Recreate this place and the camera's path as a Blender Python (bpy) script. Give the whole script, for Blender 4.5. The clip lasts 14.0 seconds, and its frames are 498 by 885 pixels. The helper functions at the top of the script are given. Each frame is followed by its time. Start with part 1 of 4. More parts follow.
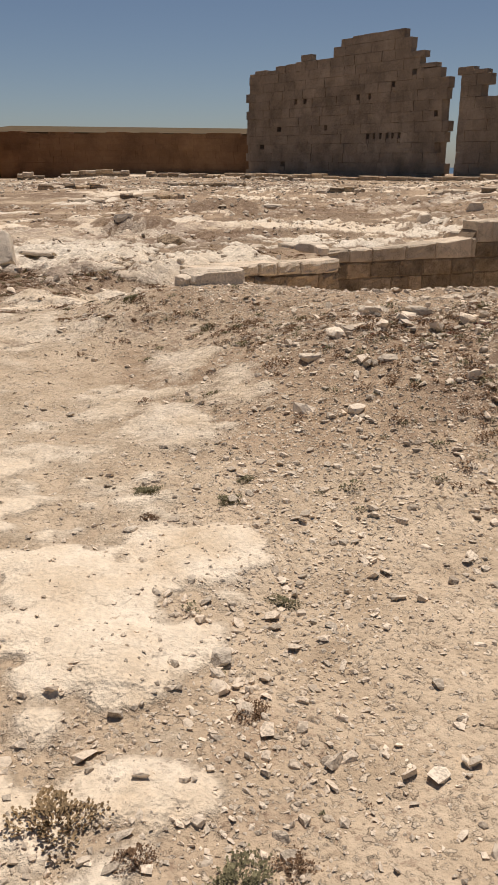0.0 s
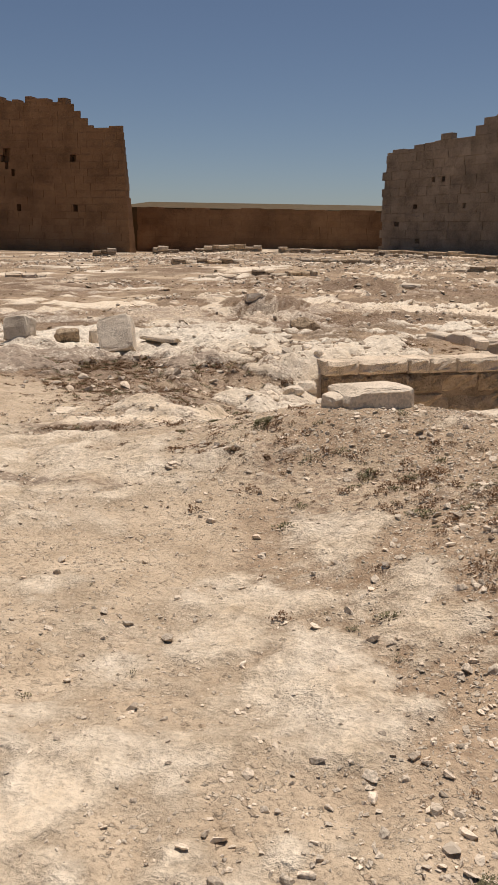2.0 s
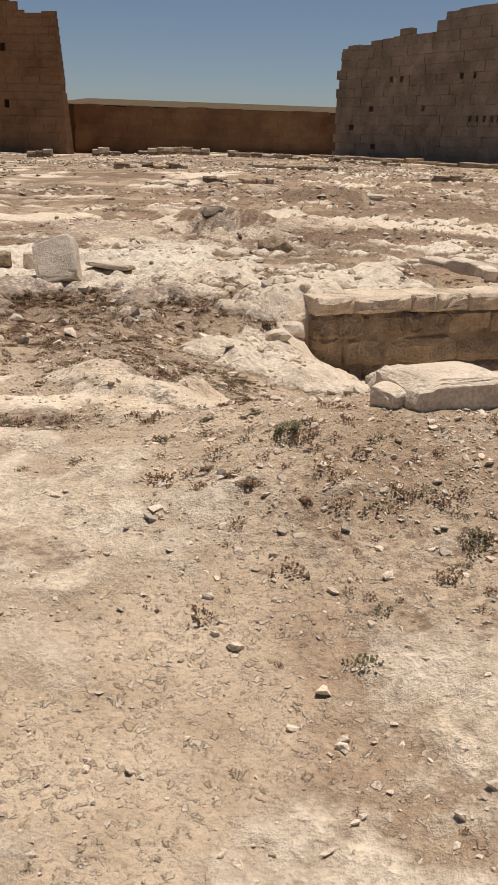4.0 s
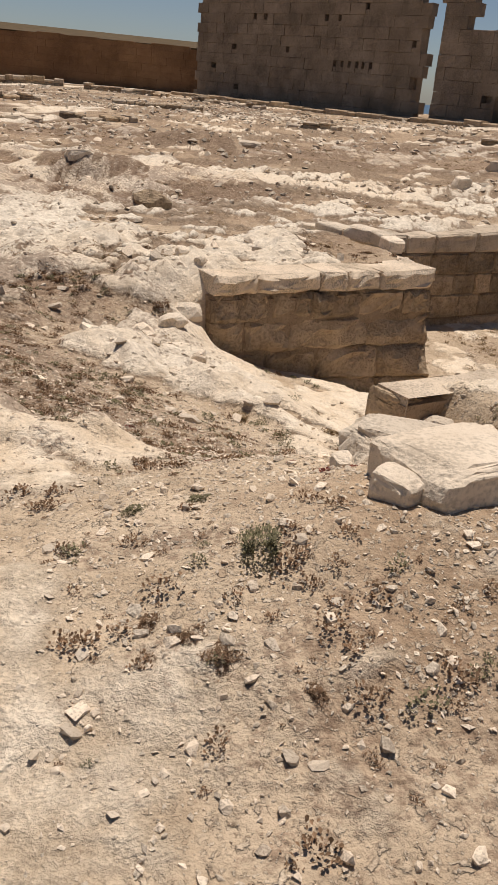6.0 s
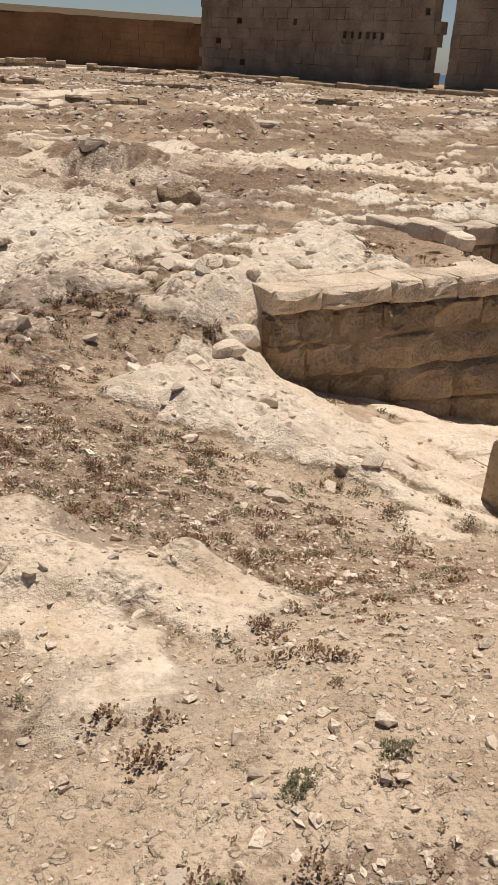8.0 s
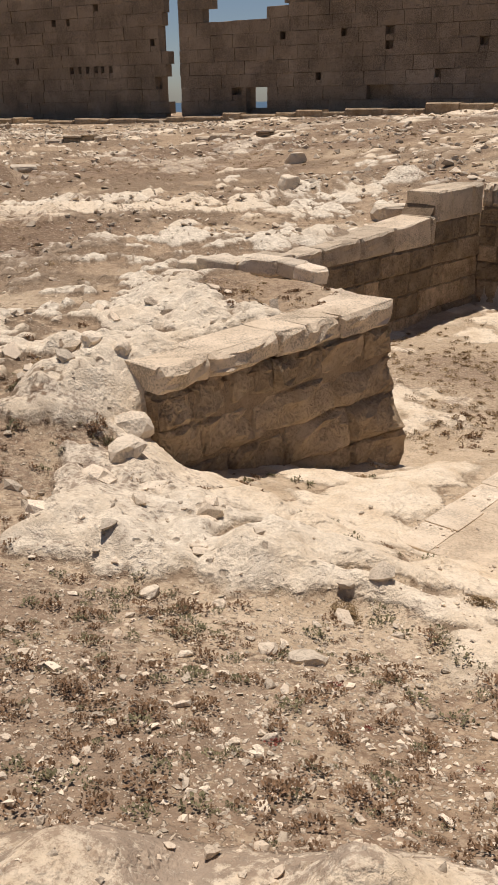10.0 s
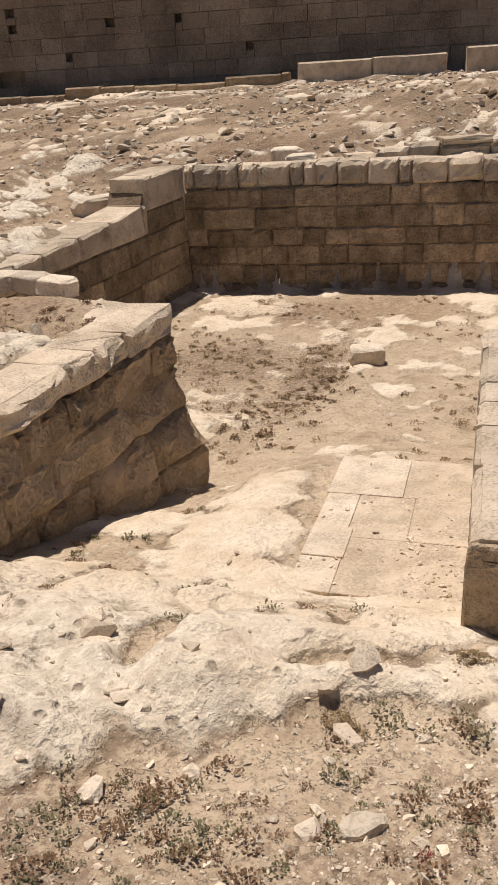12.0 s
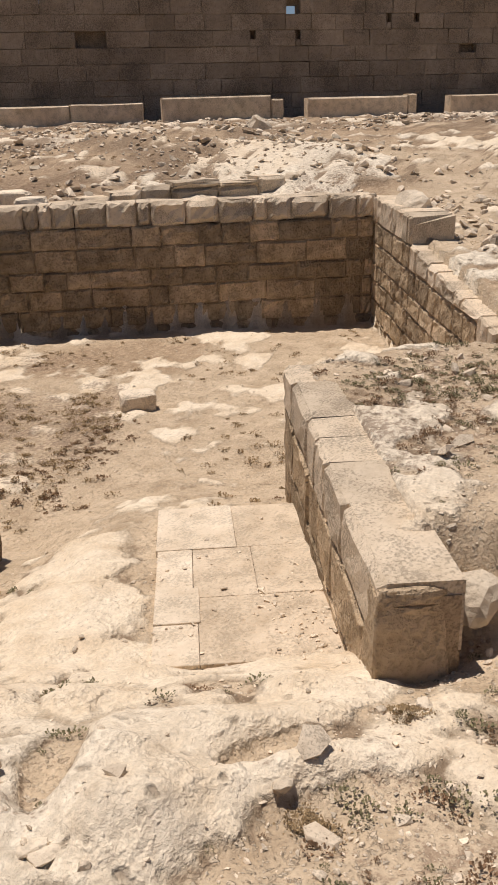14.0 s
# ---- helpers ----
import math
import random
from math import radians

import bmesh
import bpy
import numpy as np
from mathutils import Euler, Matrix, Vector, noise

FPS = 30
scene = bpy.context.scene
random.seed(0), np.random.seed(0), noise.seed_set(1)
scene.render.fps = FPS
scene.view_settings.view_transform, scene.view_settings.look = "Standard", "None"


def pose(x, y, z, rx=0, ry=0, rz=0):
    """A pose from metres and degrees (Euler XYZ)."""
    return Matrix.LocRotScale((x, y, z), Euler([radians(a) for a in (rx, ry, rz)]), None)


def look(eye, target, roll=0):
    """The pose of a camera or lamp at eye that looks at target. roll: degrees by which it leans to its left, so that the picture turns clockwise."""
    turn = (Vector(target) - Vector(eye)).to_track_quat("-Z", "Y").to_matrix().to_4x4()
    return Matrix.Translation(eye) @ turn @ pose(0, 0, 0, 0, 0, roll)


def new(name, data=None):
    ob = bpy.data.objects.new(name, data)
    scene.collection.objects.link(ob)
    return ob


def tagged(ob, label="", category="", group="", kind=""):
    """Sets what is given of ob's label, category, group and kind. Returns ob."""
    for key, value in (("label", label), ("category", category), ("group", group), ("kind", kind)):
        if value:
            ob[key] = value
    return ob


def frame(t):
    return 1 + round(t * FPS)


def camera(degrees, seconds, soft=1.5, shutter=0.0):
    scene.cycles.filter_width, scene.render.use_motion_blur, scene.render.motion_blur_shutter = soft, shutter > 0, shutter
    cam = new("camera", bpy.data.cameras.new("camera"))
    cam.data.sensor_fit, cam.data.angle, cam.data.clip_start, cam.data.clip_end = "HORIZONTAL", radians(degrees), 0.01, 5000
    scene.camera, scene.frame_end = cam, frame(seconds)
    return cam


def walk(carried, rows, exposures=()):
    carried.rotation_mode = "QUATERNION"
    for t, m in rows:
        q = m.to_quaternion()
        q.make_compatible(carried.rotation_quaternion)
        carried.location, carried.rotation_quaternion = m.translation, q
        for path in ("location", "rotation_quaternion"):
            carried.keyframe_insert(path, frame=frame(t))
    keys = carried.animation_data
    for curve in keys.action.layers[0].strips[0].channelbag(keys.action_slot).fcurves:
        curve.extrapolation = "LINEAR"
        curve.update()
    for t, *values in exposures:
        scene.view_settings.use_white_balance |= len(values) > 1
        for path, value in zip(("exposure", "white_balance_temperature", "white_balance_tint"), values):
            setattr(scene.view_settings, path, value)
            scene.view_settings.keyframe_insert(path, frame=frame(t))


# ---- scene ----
cam = camera(33.2, 14.0)
PATH = [
    (0, (0.339, -0.126, 1.363), (0.185, 1.762, 0.722), 0.5),
    (0.5, (0.247, 0.298, 1.365), (0.055, 2.199, 0.772), 1.0),
    (1, (0.188, 0.836, 1.382), (-0.05, 2.744, 0.831), 3.2),
    (1.5, (0.075, 1.216, 1.407), (-0.234, 3.129, 0.913), 2.9),
    (2, (-0.126, 1.649, 1.431), (-0.566, 3.538, 0.945), 1.1),
    (2.5, (-0.24, 2.09, 1.46), (-0.793, 3.94, 0.938), 0.5),
    (3, (-0.453, 2.508, 1.474), (-0.943, 4.377, 0.958), 1.0),
    (3.5, (-0.672, 3.023, 1.46), (-1.114, 4.883, 0.872), 2.5),
    (4, (-0.857, 3.399, 1.429), (-1.149, 5.254, 0.742), 2.1),
    (4.2, (-0.958, 3.546, 1.45), (-1.169, 5.402, 0.737), 2.1),
    (6.3, (-1.399, 4.782, 1.494), (-1.329, 6.607, 0.679), 5.3),
    (6.5, (-1.449, 4.893, 1.488), (-1.38, 6.71, 0.656), 4.8),
    (7, (-1.586, 5.177, 1.536), (-1.552, 6.993, 0.697), 3.9),
    (7.2, (-1.611, 5.304, 1.523), (-1.609, 7.119, 0.682), 3.8),
    (9.3, (-2.316, 6.556, 1.489), (-1.975, 8.347, 0.669), -0.1),
    (9.5, (-2.393, 6.672, 1.497), (-1.971, 8.459, 0.704), -1.3),
    (10, (-2.495, 6.982, 1.483), (-1.961, 8.751, 0.716), -0.8),
    (10.5, (-2.639, 7.361, 1.468), (-1.899, 9.037, 0.665), -1.1),
    (11, (-2.679, 7.681, 1.459), (-1.827, 9.286, 0.622), -1.7),
    (11.5, (-2.684, 7.96, 1.459), (-1.695, 9.498, 0.65), -2.2),
    (11.7, (-2.719, 8.063, 1.45), (-1.66, 9.555, 0.642), -2.8),
    (11.9, (-2.76, 8.188, 1.442), (-1.638, 9.629, 0.626), -3.1),
    (12, (-2.789, 8.235, 1.444), (-1.625, 9.642, 0.628), -3.5),
    (12.5, (-2.771, 8.427, 1.419), (-1.486, 9.72, 0.595), -3.3),
    (12.8, (-2.761, 8.561, 1.404), (-1.367, 9.738, 0.584), -2.0),
    (13, (-2.783, 8.629, 1.394), (-1.311, 9.706, 0.573), -1.2),
    (13.5, (-2.874, 8.8, 1.391), (-1.273, 9.676, 0.574), -1.5),
    (14, (-2.884, 8.936, 1.371), (-1.271, 9.853, 0.624), -1.5),
]
walk(cam, [(t, look(eye, target, roll)) for t, eye, target, roll in PATH])

# ---- world, sun, exposure ----
SUN_EL, SUN_AZ = 74.0, 10.0          # degrees up, degrees from +y towards +x
world = bpy.data.worlds.new("world")
scene.world = world
world.use_nodes = True
wn = world.node_tree
sky = wn.nodes.new("ShaderNodeTexSky")
sky.sky_type = "NISHITA"
sky.sun_disc = False
sky.sun_elevation = radians(SUN_EL)
sky.sun_rotation = radians(SUN_AZ)
sky.dust_density = 0.5
sky.air_density = 0.7
sky.ozone_density = 3.5
wn.nodes["Background"].inputs[1].default_value = 0.055
haze = wn.nodes.new("ShaderNodeVectorMath")
haze.operation = "MULTIPLY"
haze.inputs[1].default_value = (1.22, 1.12, 1.05)
wn.links.new(sky.outputs[0], haze.inputs[0])
wn.links.new(haze.outputs[0], wn.nodes["Background"].inputs[0])
sun = new("sun", bpy.data.lights.new("sun", "SUN"))
sun.data.energy = 4.6
sun.data.angle = radians(0.53)
sun.data.color = (1.0, 0.91, 0.83)
a, e = radians(SUN_AZ), radians(SUN_EL)
sun.matrix_world = look((math.sin(a) * math.cos(e) * 50, math.cos(a) * math.cos(e) * 50, math.sin(e) * 50), (0, 0, 0))
scene.view_settings.exposure = -0.09


# ---- materials ----
def stone(name, dark, light, patch, grain=18.0, bump=0.5, rough=0.9, random_by="object", spots=0.35, vary=0.2):
    """Limestone: two scales of tone, pores, a random tone for each piece."""
    m = bpy.data.materials.new(name)
    m.use_nodes = True
    t = m.node_tree
    n, l = t.nodes, t.links
    bsdf = n["Principled BSDF"]
    bsdf.inputs["Roughness"].default_value = rough
    bsdf.inputs["Specular IOR Level"].default_value = 0.15
    geo = n.new("ShaderNodeNewGeometry")
    big = n.new("ShaderNodeTexNoise")
    big.inputs["Scale"].default_value = patch
    big.inputs["Detail"].default_value = 5
    big.inputs["Roughness"].default_value = 0.62
    fine = n.new("ShaderNodeTexNoise")
    fine.inputs["Scale"].default_value = grain
    fine.inputs["Detail"].default_value = 6
    fine.inputs["Roughness"].default_value = 0.7
    for q in (big, fine):
        l.new(geo.outputs["Position"], q.inputs["Vector"])
    ramp = n.new("ShaderNodeValToRGB")
    ramp.color_ramp.elements[0].position, ramp.color_ramp.elements[1].position = 0.32, 0.68
    ramp.color_ramp.elements[0].color = (*dark, 1)
    ramp.color_ramp.elements[1].color = (*light, 1)
    add = n.new("ShaderNodeMath")
    add.operation = "MULTIPLY_ADD"
    add.inputs[1].default_value = 0.45
    l.new(fine.outputs[0], add.inputs[0])
    half = n.new("ShaderNodeMath")
    half.operation = "MULTIPLY_ADD"
    half.inputs[1].default_value = 0.7
    half.inputs[2].default_value = -0.075
    l.new(big.outputs[0], half.inputs[0])
    l.new(half.outputs[0], add.inputs[2])
    l.new(add.outputs[0], ramp.inputs[0])
    tone = n.new("ShaderNodeMapRange")
    tone.inputs["To Min"].default_value, tone.inputs["To Max"].default_value = 1 - vary, 1 + vary
    if random_by == "object":
        info = n.new("ShaderNodeObjectInfo")
        l.new(info.outputs["Random"], tone.inputs["Value"])
    else:
        l.new(geo.outputs["Random Per Island"], tone.inputs["Value"])
    pores = n.new("ShaderNodeTexNoise")
    pores.inputs["Scale"].default_value = grain * 4.0
    pores.inputs["Detail"].default_value = 3
    l.new(geo.outputs["Position"], pores.inputs["Vector"])
    stain = n.new("ShaderNodeTexNoise")
    stain.inputs["Scale"].default_value = patch * 2.3
    stain.inputs["Detail"].default_value = 4
    l.new(geo.outputs["Position"], stain.inputs["Vector"])
    where = n.new("ShaderNodeMath")
    where.operation = "MULTIPLY_ADD"
    where.inputs[1].default_value = 0.9
    l.new(stain.outputs[0], where.inputs[0])
    l.new(pores.outputs[0], where.inputs[2])
    pr = n.new("ShaderNodeMapRange")
    pr.interpolation_type = "SMOOTHSTEP"
    pr.inputs["From Min"].default_value, pr.inputs["From Max"].default_value = 0.72, 1.0
    pr.inputs["To Min"].default_value, pr.inputs["To Max"].default_value = 1 - spots, 1.0
    l.new(where.outputs[0], pr.inputs["Value"])
    mul = n.new("ShaderNodeMath")
    mul.operation = "MULTIPLY"
    l.new(tone.outputs[0], mul.inputs[0])
    l.new(pr.outputs[0], mul.inputs[1])
    mix = n.new("ShaderNodeVectorMath")
    mix.operation = "SCALE"
    l.new(ramp.outputs[0], mix.inputs[0])
    l.new(mul.outputs[0], mix.inputs["Scale"])
    l.new(mix.outputs[0], bsdf.inputs["Base Color"])
    bp = n.new("ShaderNodeBump")
    bp.inputs["Strength"].default_value = bump
    bp.inputs["Distance"].default_value = 0.6 / grain
    hs = n.new("ShaderNodeMath")
    hs.operation = "MULTIPLY"
    l.new(fine.outputs[0], hs.inputs[0])
    l.new(pr.outputs[0], hs.inputs[1])
    l.new(hs.outputs[0], bp.inputs["Height"])
    l.new(bp.outputs[0], bsdf.inputs["Normal"])
    return m


def ground_material():
    """Bedrock standing out of dust, with litter in its hollows and their shade painted in, mixed by the sheet's own
    fields.
    """
    m = bpy.data.materials.new("bare ground")
    m.use_nodes = True
    t = m.node_tree
    n, l = t.nodes, t.links
    bsdf = n["Principled BSDF"]
    bsdf.inputs["Roughness"].default_value = 0.95
    bsdf.inputs["Specular IOR Level"].default_value = 0.1
    geo = n.new("ShaderNodeNewGeometry")

    def noise_at(scale, detail=6, rough=0.65):
        q = n.new("ShaderNodeTexNoise")
        q.inputs["Scale"].default_value, q.inputs["Detail"].default_value, q.inputs["Roughness"].default_value = scale, detail, rough
        l.new(geo.outputs["Position"], q.inputs["Vector"])
        return q

    def ramp(src, p0, c0, p1, c1):
        r = n.new("ShaderNodeValToRGB")
        r.color_ramp.elements[0].position, r.color_ramp.elements[1].position = p0, p1
        r.color_ramp.elements[0].color, r.color_ramp.elements[1].color = (*c0, 1), (*c1, 1)
        l.new(src, r.inputs[0])
        return r.outputs[0]

    def mixed(fac, a, b):
        q = n.new("ShaderNodeMix")
        q.data_type = "RGBA"
        l.new(fac, q.inputs["Factor"])
        l.new(a, q.inputs["A"])
        l.new(b, q.inputs["B"])
        return q.outputs["Result"]

    def math2(op, a, b):
        q = n.new("ShaderNodeMath")
        q.operation = op
        for k, v in enumerate((a, b)):
            if isinstance(v, (int, float)):
                q.inputs[k].default_value = v
            else:
                l.new(v, q.inputs[k])
        return q.outputs[0]

    def step(v, lo, hi):
        q = n.new("ShaderNodeMapRange")
        q.interpolation_type = "SMOOTHSTEP"
        q.inputs["From Min"].default_value, q.inputs["From Max"].default_value = lo, hi
        l.new(v, q.inputs["Value"])
        return q.outputs[0]

    def field(name):
        q = n.new("ShaderNodeAttribute")
        q.attribute_name = name
        return q.outputs["Fac"]

    def centred(v, k):
        return math2("MULTIPLY", math2("SUBTRACT", v, 0.5), k)

    big, mid, fine, grit = noise_at(0.8).outputs[0], noise_at(3.2).outputs[0], noise_at(14).outputs[0], noise_at(60, 4).outputs[0]
    speck = noise_at(30, 5, 0.75).outputs[0]
    over = math2("ADD", field("rock"), math2("ADD", centred(fine, 0.8), centred(speck, 0.5)))
    rock = step(over, -0.2, 0.35)
    pale = ramp(mid, 0.3, (0.64, 0.5, 0.345), 0.62, (0.86, 0.735, 0.57))
    grey = ramp(fine, 0.3, (0.5, 0.415, 0.315), 0.6, (0.85, 0.75, 0.605))
    bare = mixed(step(math2("ADD", field("crag"), centred(big, 0.5)), 0.3, 0.9), pale, grey)
    dust = ramp(math2("ADD", math2("MULTIPLY", fine, 0.6), math2("MULTIPLY", mid, 0.4)), 0.36, (0.28, 0.19, 0.118), 0.63, (0.56, 0.42, 0.285))
    sand = mixed(step(math2("ADD", field("soil"), centred(mid, 1.0)), 0.3, 0.8), ramp(mid, 0.32, (0.44, 0.33, 0.22), 0.64, (0.68, 0.54, 0.385)), dust)
    c = mixed(rock, sand, bare)
    # grit colour that also carries the painted shade of creases and pits
    grime_shade = ramp(fine, 0.3, (0.15, 0.1, 0.065), 0.7, (0.36, 0.26, 0.17))
    dirt_shade = step(math2("ADD", field("dirt_shade"), math2("ADD", centred(fine, 1.3), centred(speck, 0.9))), 0.35, 0.7)
    c = mixed(math2("MULTIPLY", dirt_shade, 0.85), c, grime_shade)
    litter = ramp(fine, 0.35, (0.115, 0.065, 0.042), 0.72, (0.29, 0.195, 0.13))
    weedy = math2("ADD", field("weed"), math2("ADD", centred(mid, 2.2), centred(speck, 3.2)))
    c = mixed(math2("MULTIPLY", step(weedy, 0.3, 0.95), 0.7), c, litter)
    warp = n.new("ShaderNodeVectorMath")
    warp.operation = "MULTIPLY_ADD"
    bend = noise_at(14)
    l.new(bend.outputs["Color"], warp.inputs[0])
    warp.inputs[1].default_value = (0.07, 0.07, 0.07)
    l.new(geo.outputs["Position"], warp.inputs[2])
    # small pits in the rock: their inner shade is painted dark, with some grit
    holes = n.new("ShaderNodeTexVoronoi")
    holes.inputs["Scale"].default_value = 15
    l.new(warp.outputs[0], holes.inputs["Vector"])
    hole_id = n.new("ShaderNodeSeparateColor")
    l.new(holes.outputs["Color"], hole_id.inputs[0])
    hole = math2("MULTIPLY", step(holes.outputs["Distance"], 0.42, 0.1), step(hole_id.outputs[0], 0.82, 0.88))
    hole = math2("MULTIPLY", math2("MULTIPLY", hole, rock), step(field("crag"), 0.1, 0.5))
    c = mixed(math2("MULTIPLY", hole, 0.6), c, grime_shade)

    def chips_at(scale, least):
        cell, rim = n.new("ShaderNodeTexVoronoi"), n.new("ShaderNodeTexVoronoi")
        rim.feature = "DISTANCE_TO_EDGE"
        for q in (cell, rim):
            q.inputs["Scale"].default_value = scale
            l.new(warp.outputs[0], q.inputs["Vector"])
        sep = n.new("ShaderNodeSeparateColor")
        l.new(cell.outputs["Color"], sep.inputs[0])
        mask = math2("MULTIPLY", step(rim.outputs["Distance"], 0.06, 0.2), step(sep.outputs[0], least, least + 0.05))
        return math2("MULTIPLY", mask, step(over, 0.05, -0.15)), sep.outputs[1]

    chip, chip_tone = chips_at(38, 0.84)
    bits, bits_tone = chips_at(90, 0.72)
    for mask, value in ((bits, bits_tone), (chip, chip_tone)):
        chip_col = n.new("ShaderNodeMix")
        chip_col.data_type = "RGBA"
        chip_col.inputs["A"].default_value, chip_col.inputs["B"].default_value = (0.38, 0.27, 0.175, 1), (0.76, 0.64, 0.49, 1)
        l.new(value, chip_col.inputs["Factor"])
        c = mixed(math2("MULTIPLY", mask, 0.65), c, chip_col.outputs["Result"])
    chip = math2("ADD", chip, math2("MULTIPLY", bits, 0.5))
    tone = n.new("ShaderNodeMapRange")
    tone.inputs["From Min"].default_value, tone.inputs["From Max"].default_value = 0.3, 0.7
    tone.inputs["To Min"].default_value, tone.inputs["To Max"].default_value = 0.82, 1.12
    l.new(grit, tone.inputs["Value"])
    sc = n.new("ShaderNodeVectorMath")
    sc.operation = "SCALE"
    l.new(c, sc.inputs[0])
    l.new(tone.outputs[0], sc.inputs["Scale"])
    l.new(sc.outputs[0], bsdf.inputs["Base Color"])
    bill = n.new("ShaderNodeMath")
    bill.operation = "ABSOLUTE"
    l.new(math2("SUBTRACT", noise_at(7.0, 4, 0.55).outputs[0], 0.5), bill.inputs[0])
    h = math2("ADD", math2("MULTIPLY", chip, 0.35), math2("MULTIPLY", fine, 0.6))
    h = math2("ADD", h, math2("MULTIPLY", math2("MULTIPLY", bill.outputs[0], rock), 1.8))
    h = math2("SUBTRACT", h, math2("MULTIPLY", hole, 0.5))
    h = math2("ADD", h, math2("MULTIPLY", rock, 0.3))
    h = math2("ADD", h, math2("MULTIPLY", grit, 0.3))
    bp = n.new("ShaderNodeBump")
    bp.inputs["Strength"].default_value = 0.85
    bp.inputs["Distance"].default_value = 0.04
    l.new(h, bp.inputs["Height"])
    l.new(bp.outputs[0], bsdf.inputs["Normal"])
    return m


def plain(name, color, rough=0.9, var=0.25, scale=30.0):
    m = bpy.data.materials.new(name)
    m.use_nodes = True
    t = m.node_tree
    n, l = t.nodes, t.links
    bsdf = n["Principled BSDF"]
    bsdf.inputs["Roughness"].default_value = rough
    bsdf.inputs["Specular IOR Level"].default_value = 0.15
    geo = n.new("ShaderNodeNewGeometry")
    q = n.new("ShaderNodeTexNoise")
    q.inputs["Scale"].default_value = scale
    l.new(geo.outputs["Position"], q.inputs["Vector"])
    add = n.new("ShaderNodeMath")
    add.operation = "ADD"
    l.new(q.outputs[0], add.inputs[0])
    l.new(geo.outputs["Random Per Island"], add.inputs[1])
    r = n.new("ShaderNodeMapRange")
    r.inputs["From Min"].default_value, r.inputs["From Max"].default_value = 0.3, 1.7
    r.inputs["To Min"].default_value, r.inputs["To Max"].default_value = 1 - var, 1 + var
    l.new(add.outputs[0], r.inputs["Value"])
    s = n.new("ShaderNodeVectorMath")
    s.operation = "SCALE"
    s.inputs[0].default_value = color
    l.new(r.outputs[0], s.inputs["Scale"])
    l.new(s.outputs[0], bsdf.inputs["Base Color"])
    return m


M_GROUND = ground_material()
M_BLOCK = stone("pit limestone", (0.28, 0.2, 0.12), (0.63, 0.48, 0.325), 2.8, 9, 1.0, spots=0.25, vary=0.34)
M_FACE = stone("weathered spur limestone", (0.34, 0.24, 0.145), (0.62, 0.48, 0.33), 1.9, 9, 1.0, spots=0.22, vary=0.16)
# paler than the blocks: bleaching, plus sunlit tops put into the colour
M_CAP = stone("bleached and sunlit capping limestone", (0.52, 0.41, 0.29), (0.76, 0.63, 0.48), 1.8, 16, 0.6, spots=0.35)
M_MORTAR = stone("earth core", (0.27, 0.19, 0.12), (0.46, 0.345, 0.235), 2.2, 22, 0.8)
M_GREAT = stone("great wall limestone", (0.235, 0.183, 0.138), (0.43, 0.345, 0.265), 0.35, 5, 0.8, vary=0.17)
M_GREAT_FAR = stone("great wall limestone far", (0.23, 0.177, 0.13), (0.41, 0.325, 0.245), 0.35, 5, 0.8, random_by="island", vary=0.09)
M_PYLON = stone("pylon limestone", (0.21, 0.117, 0.062), (0.33, 0.193, 0.103), 0.25, 5, 0.5, random_by="island", vary=0.07)
M_BOULDER = stone("boulder limestone", (0.6, 0.49, 0.365), (0.8, 0.685, 0.54), 2.5, 14, 0.45, spots=0.25)
M_RUBBLE = stone("rubble limestone", (0.57, 0.455, 0.335), (0.78, 0.665, 0.52), 2.0, 30, 0.4, random_by="island", vary=0.3)
M_PAVING = stone("paving limestone", (0.62, 0.5, 0.365), (0.83, 0.71, 0.56), 3.0, 16, 0.6, spots=0.22, vary=0.06)
M_SANDY = stone("sand-covered paving", (0.52, 0.405, 0.285), (0.77, 0.635, 0.48), 3.0, 14, 0.7, spots=0.2, vary=0.02)
M_BROWN = plain("dry weed", (0.24, 0.15, 0.088), 0.9, 0.6)
M_STRAW = plain("dry straw", (0.33, 0.235, 0.13), 0.9, 0.4)
M_GREEN = plain("grey green leaf", (0.22, 0.195, 0.11), 0.8, 0.5)
M_RED = plain("red succulent leaf", (0.24, 0.075, 0.055), 0.7, 0.5)
M_SEA = plain("sea", (0.05, 0.1, 0.16), 0.3, 0.1, 0.01)
M_BERM = plain("scrub bank", (0.12, 0.085, 0.045), 0.95, 0.5, 1.2)


# ---- ground ----
def lattice(ix, iy, seed):
    v = (ix * 374761393 + iy * 668265263 + seed * 974634777) & 0x7FFFFFFF
    v = ((v ^ (v >> 13)) * 1274126177) & 0x7FFFFFFF
    return ((v ^ (v >> 16)) & 0xFFFF) / 65535.0


def vnoise(x, y, seed):
    ix, iy = np.floor(x).astype(np.int64), np.floor(y).astype(np.int64)
    fx, fy = x - ix, y - iy
    fx, fy = fx * fx * (3 - 2 * fx), fy * fy * (3 - 2 * fy)
    a0 = lattice(ix, iy, seed) * (1 - fx) + lattice(ix + 1, iy, seed) * fx
    a1 = lattice(ix, iy + 1, seed) * (1 - fx) + lattice(ix + 1, iy + 1, seed) * fx
    return a0 * (1 - fy) + a1 * fy - 0.5


def fbm(x, y, scale, octaves, seed, gain=0.55):
    out, amp, k = 0, 1.0, 1.0 / scale
    for o in range(octaves):
        out = out + amp * vnoise(x * k * 0.9 + y * k * 0.43 + 7.3 * o, y * k * 0.9 - x * k * 0.43 + 3.1 * o, seed + o)
        amp *= gain
        k *= 2.07
    return out


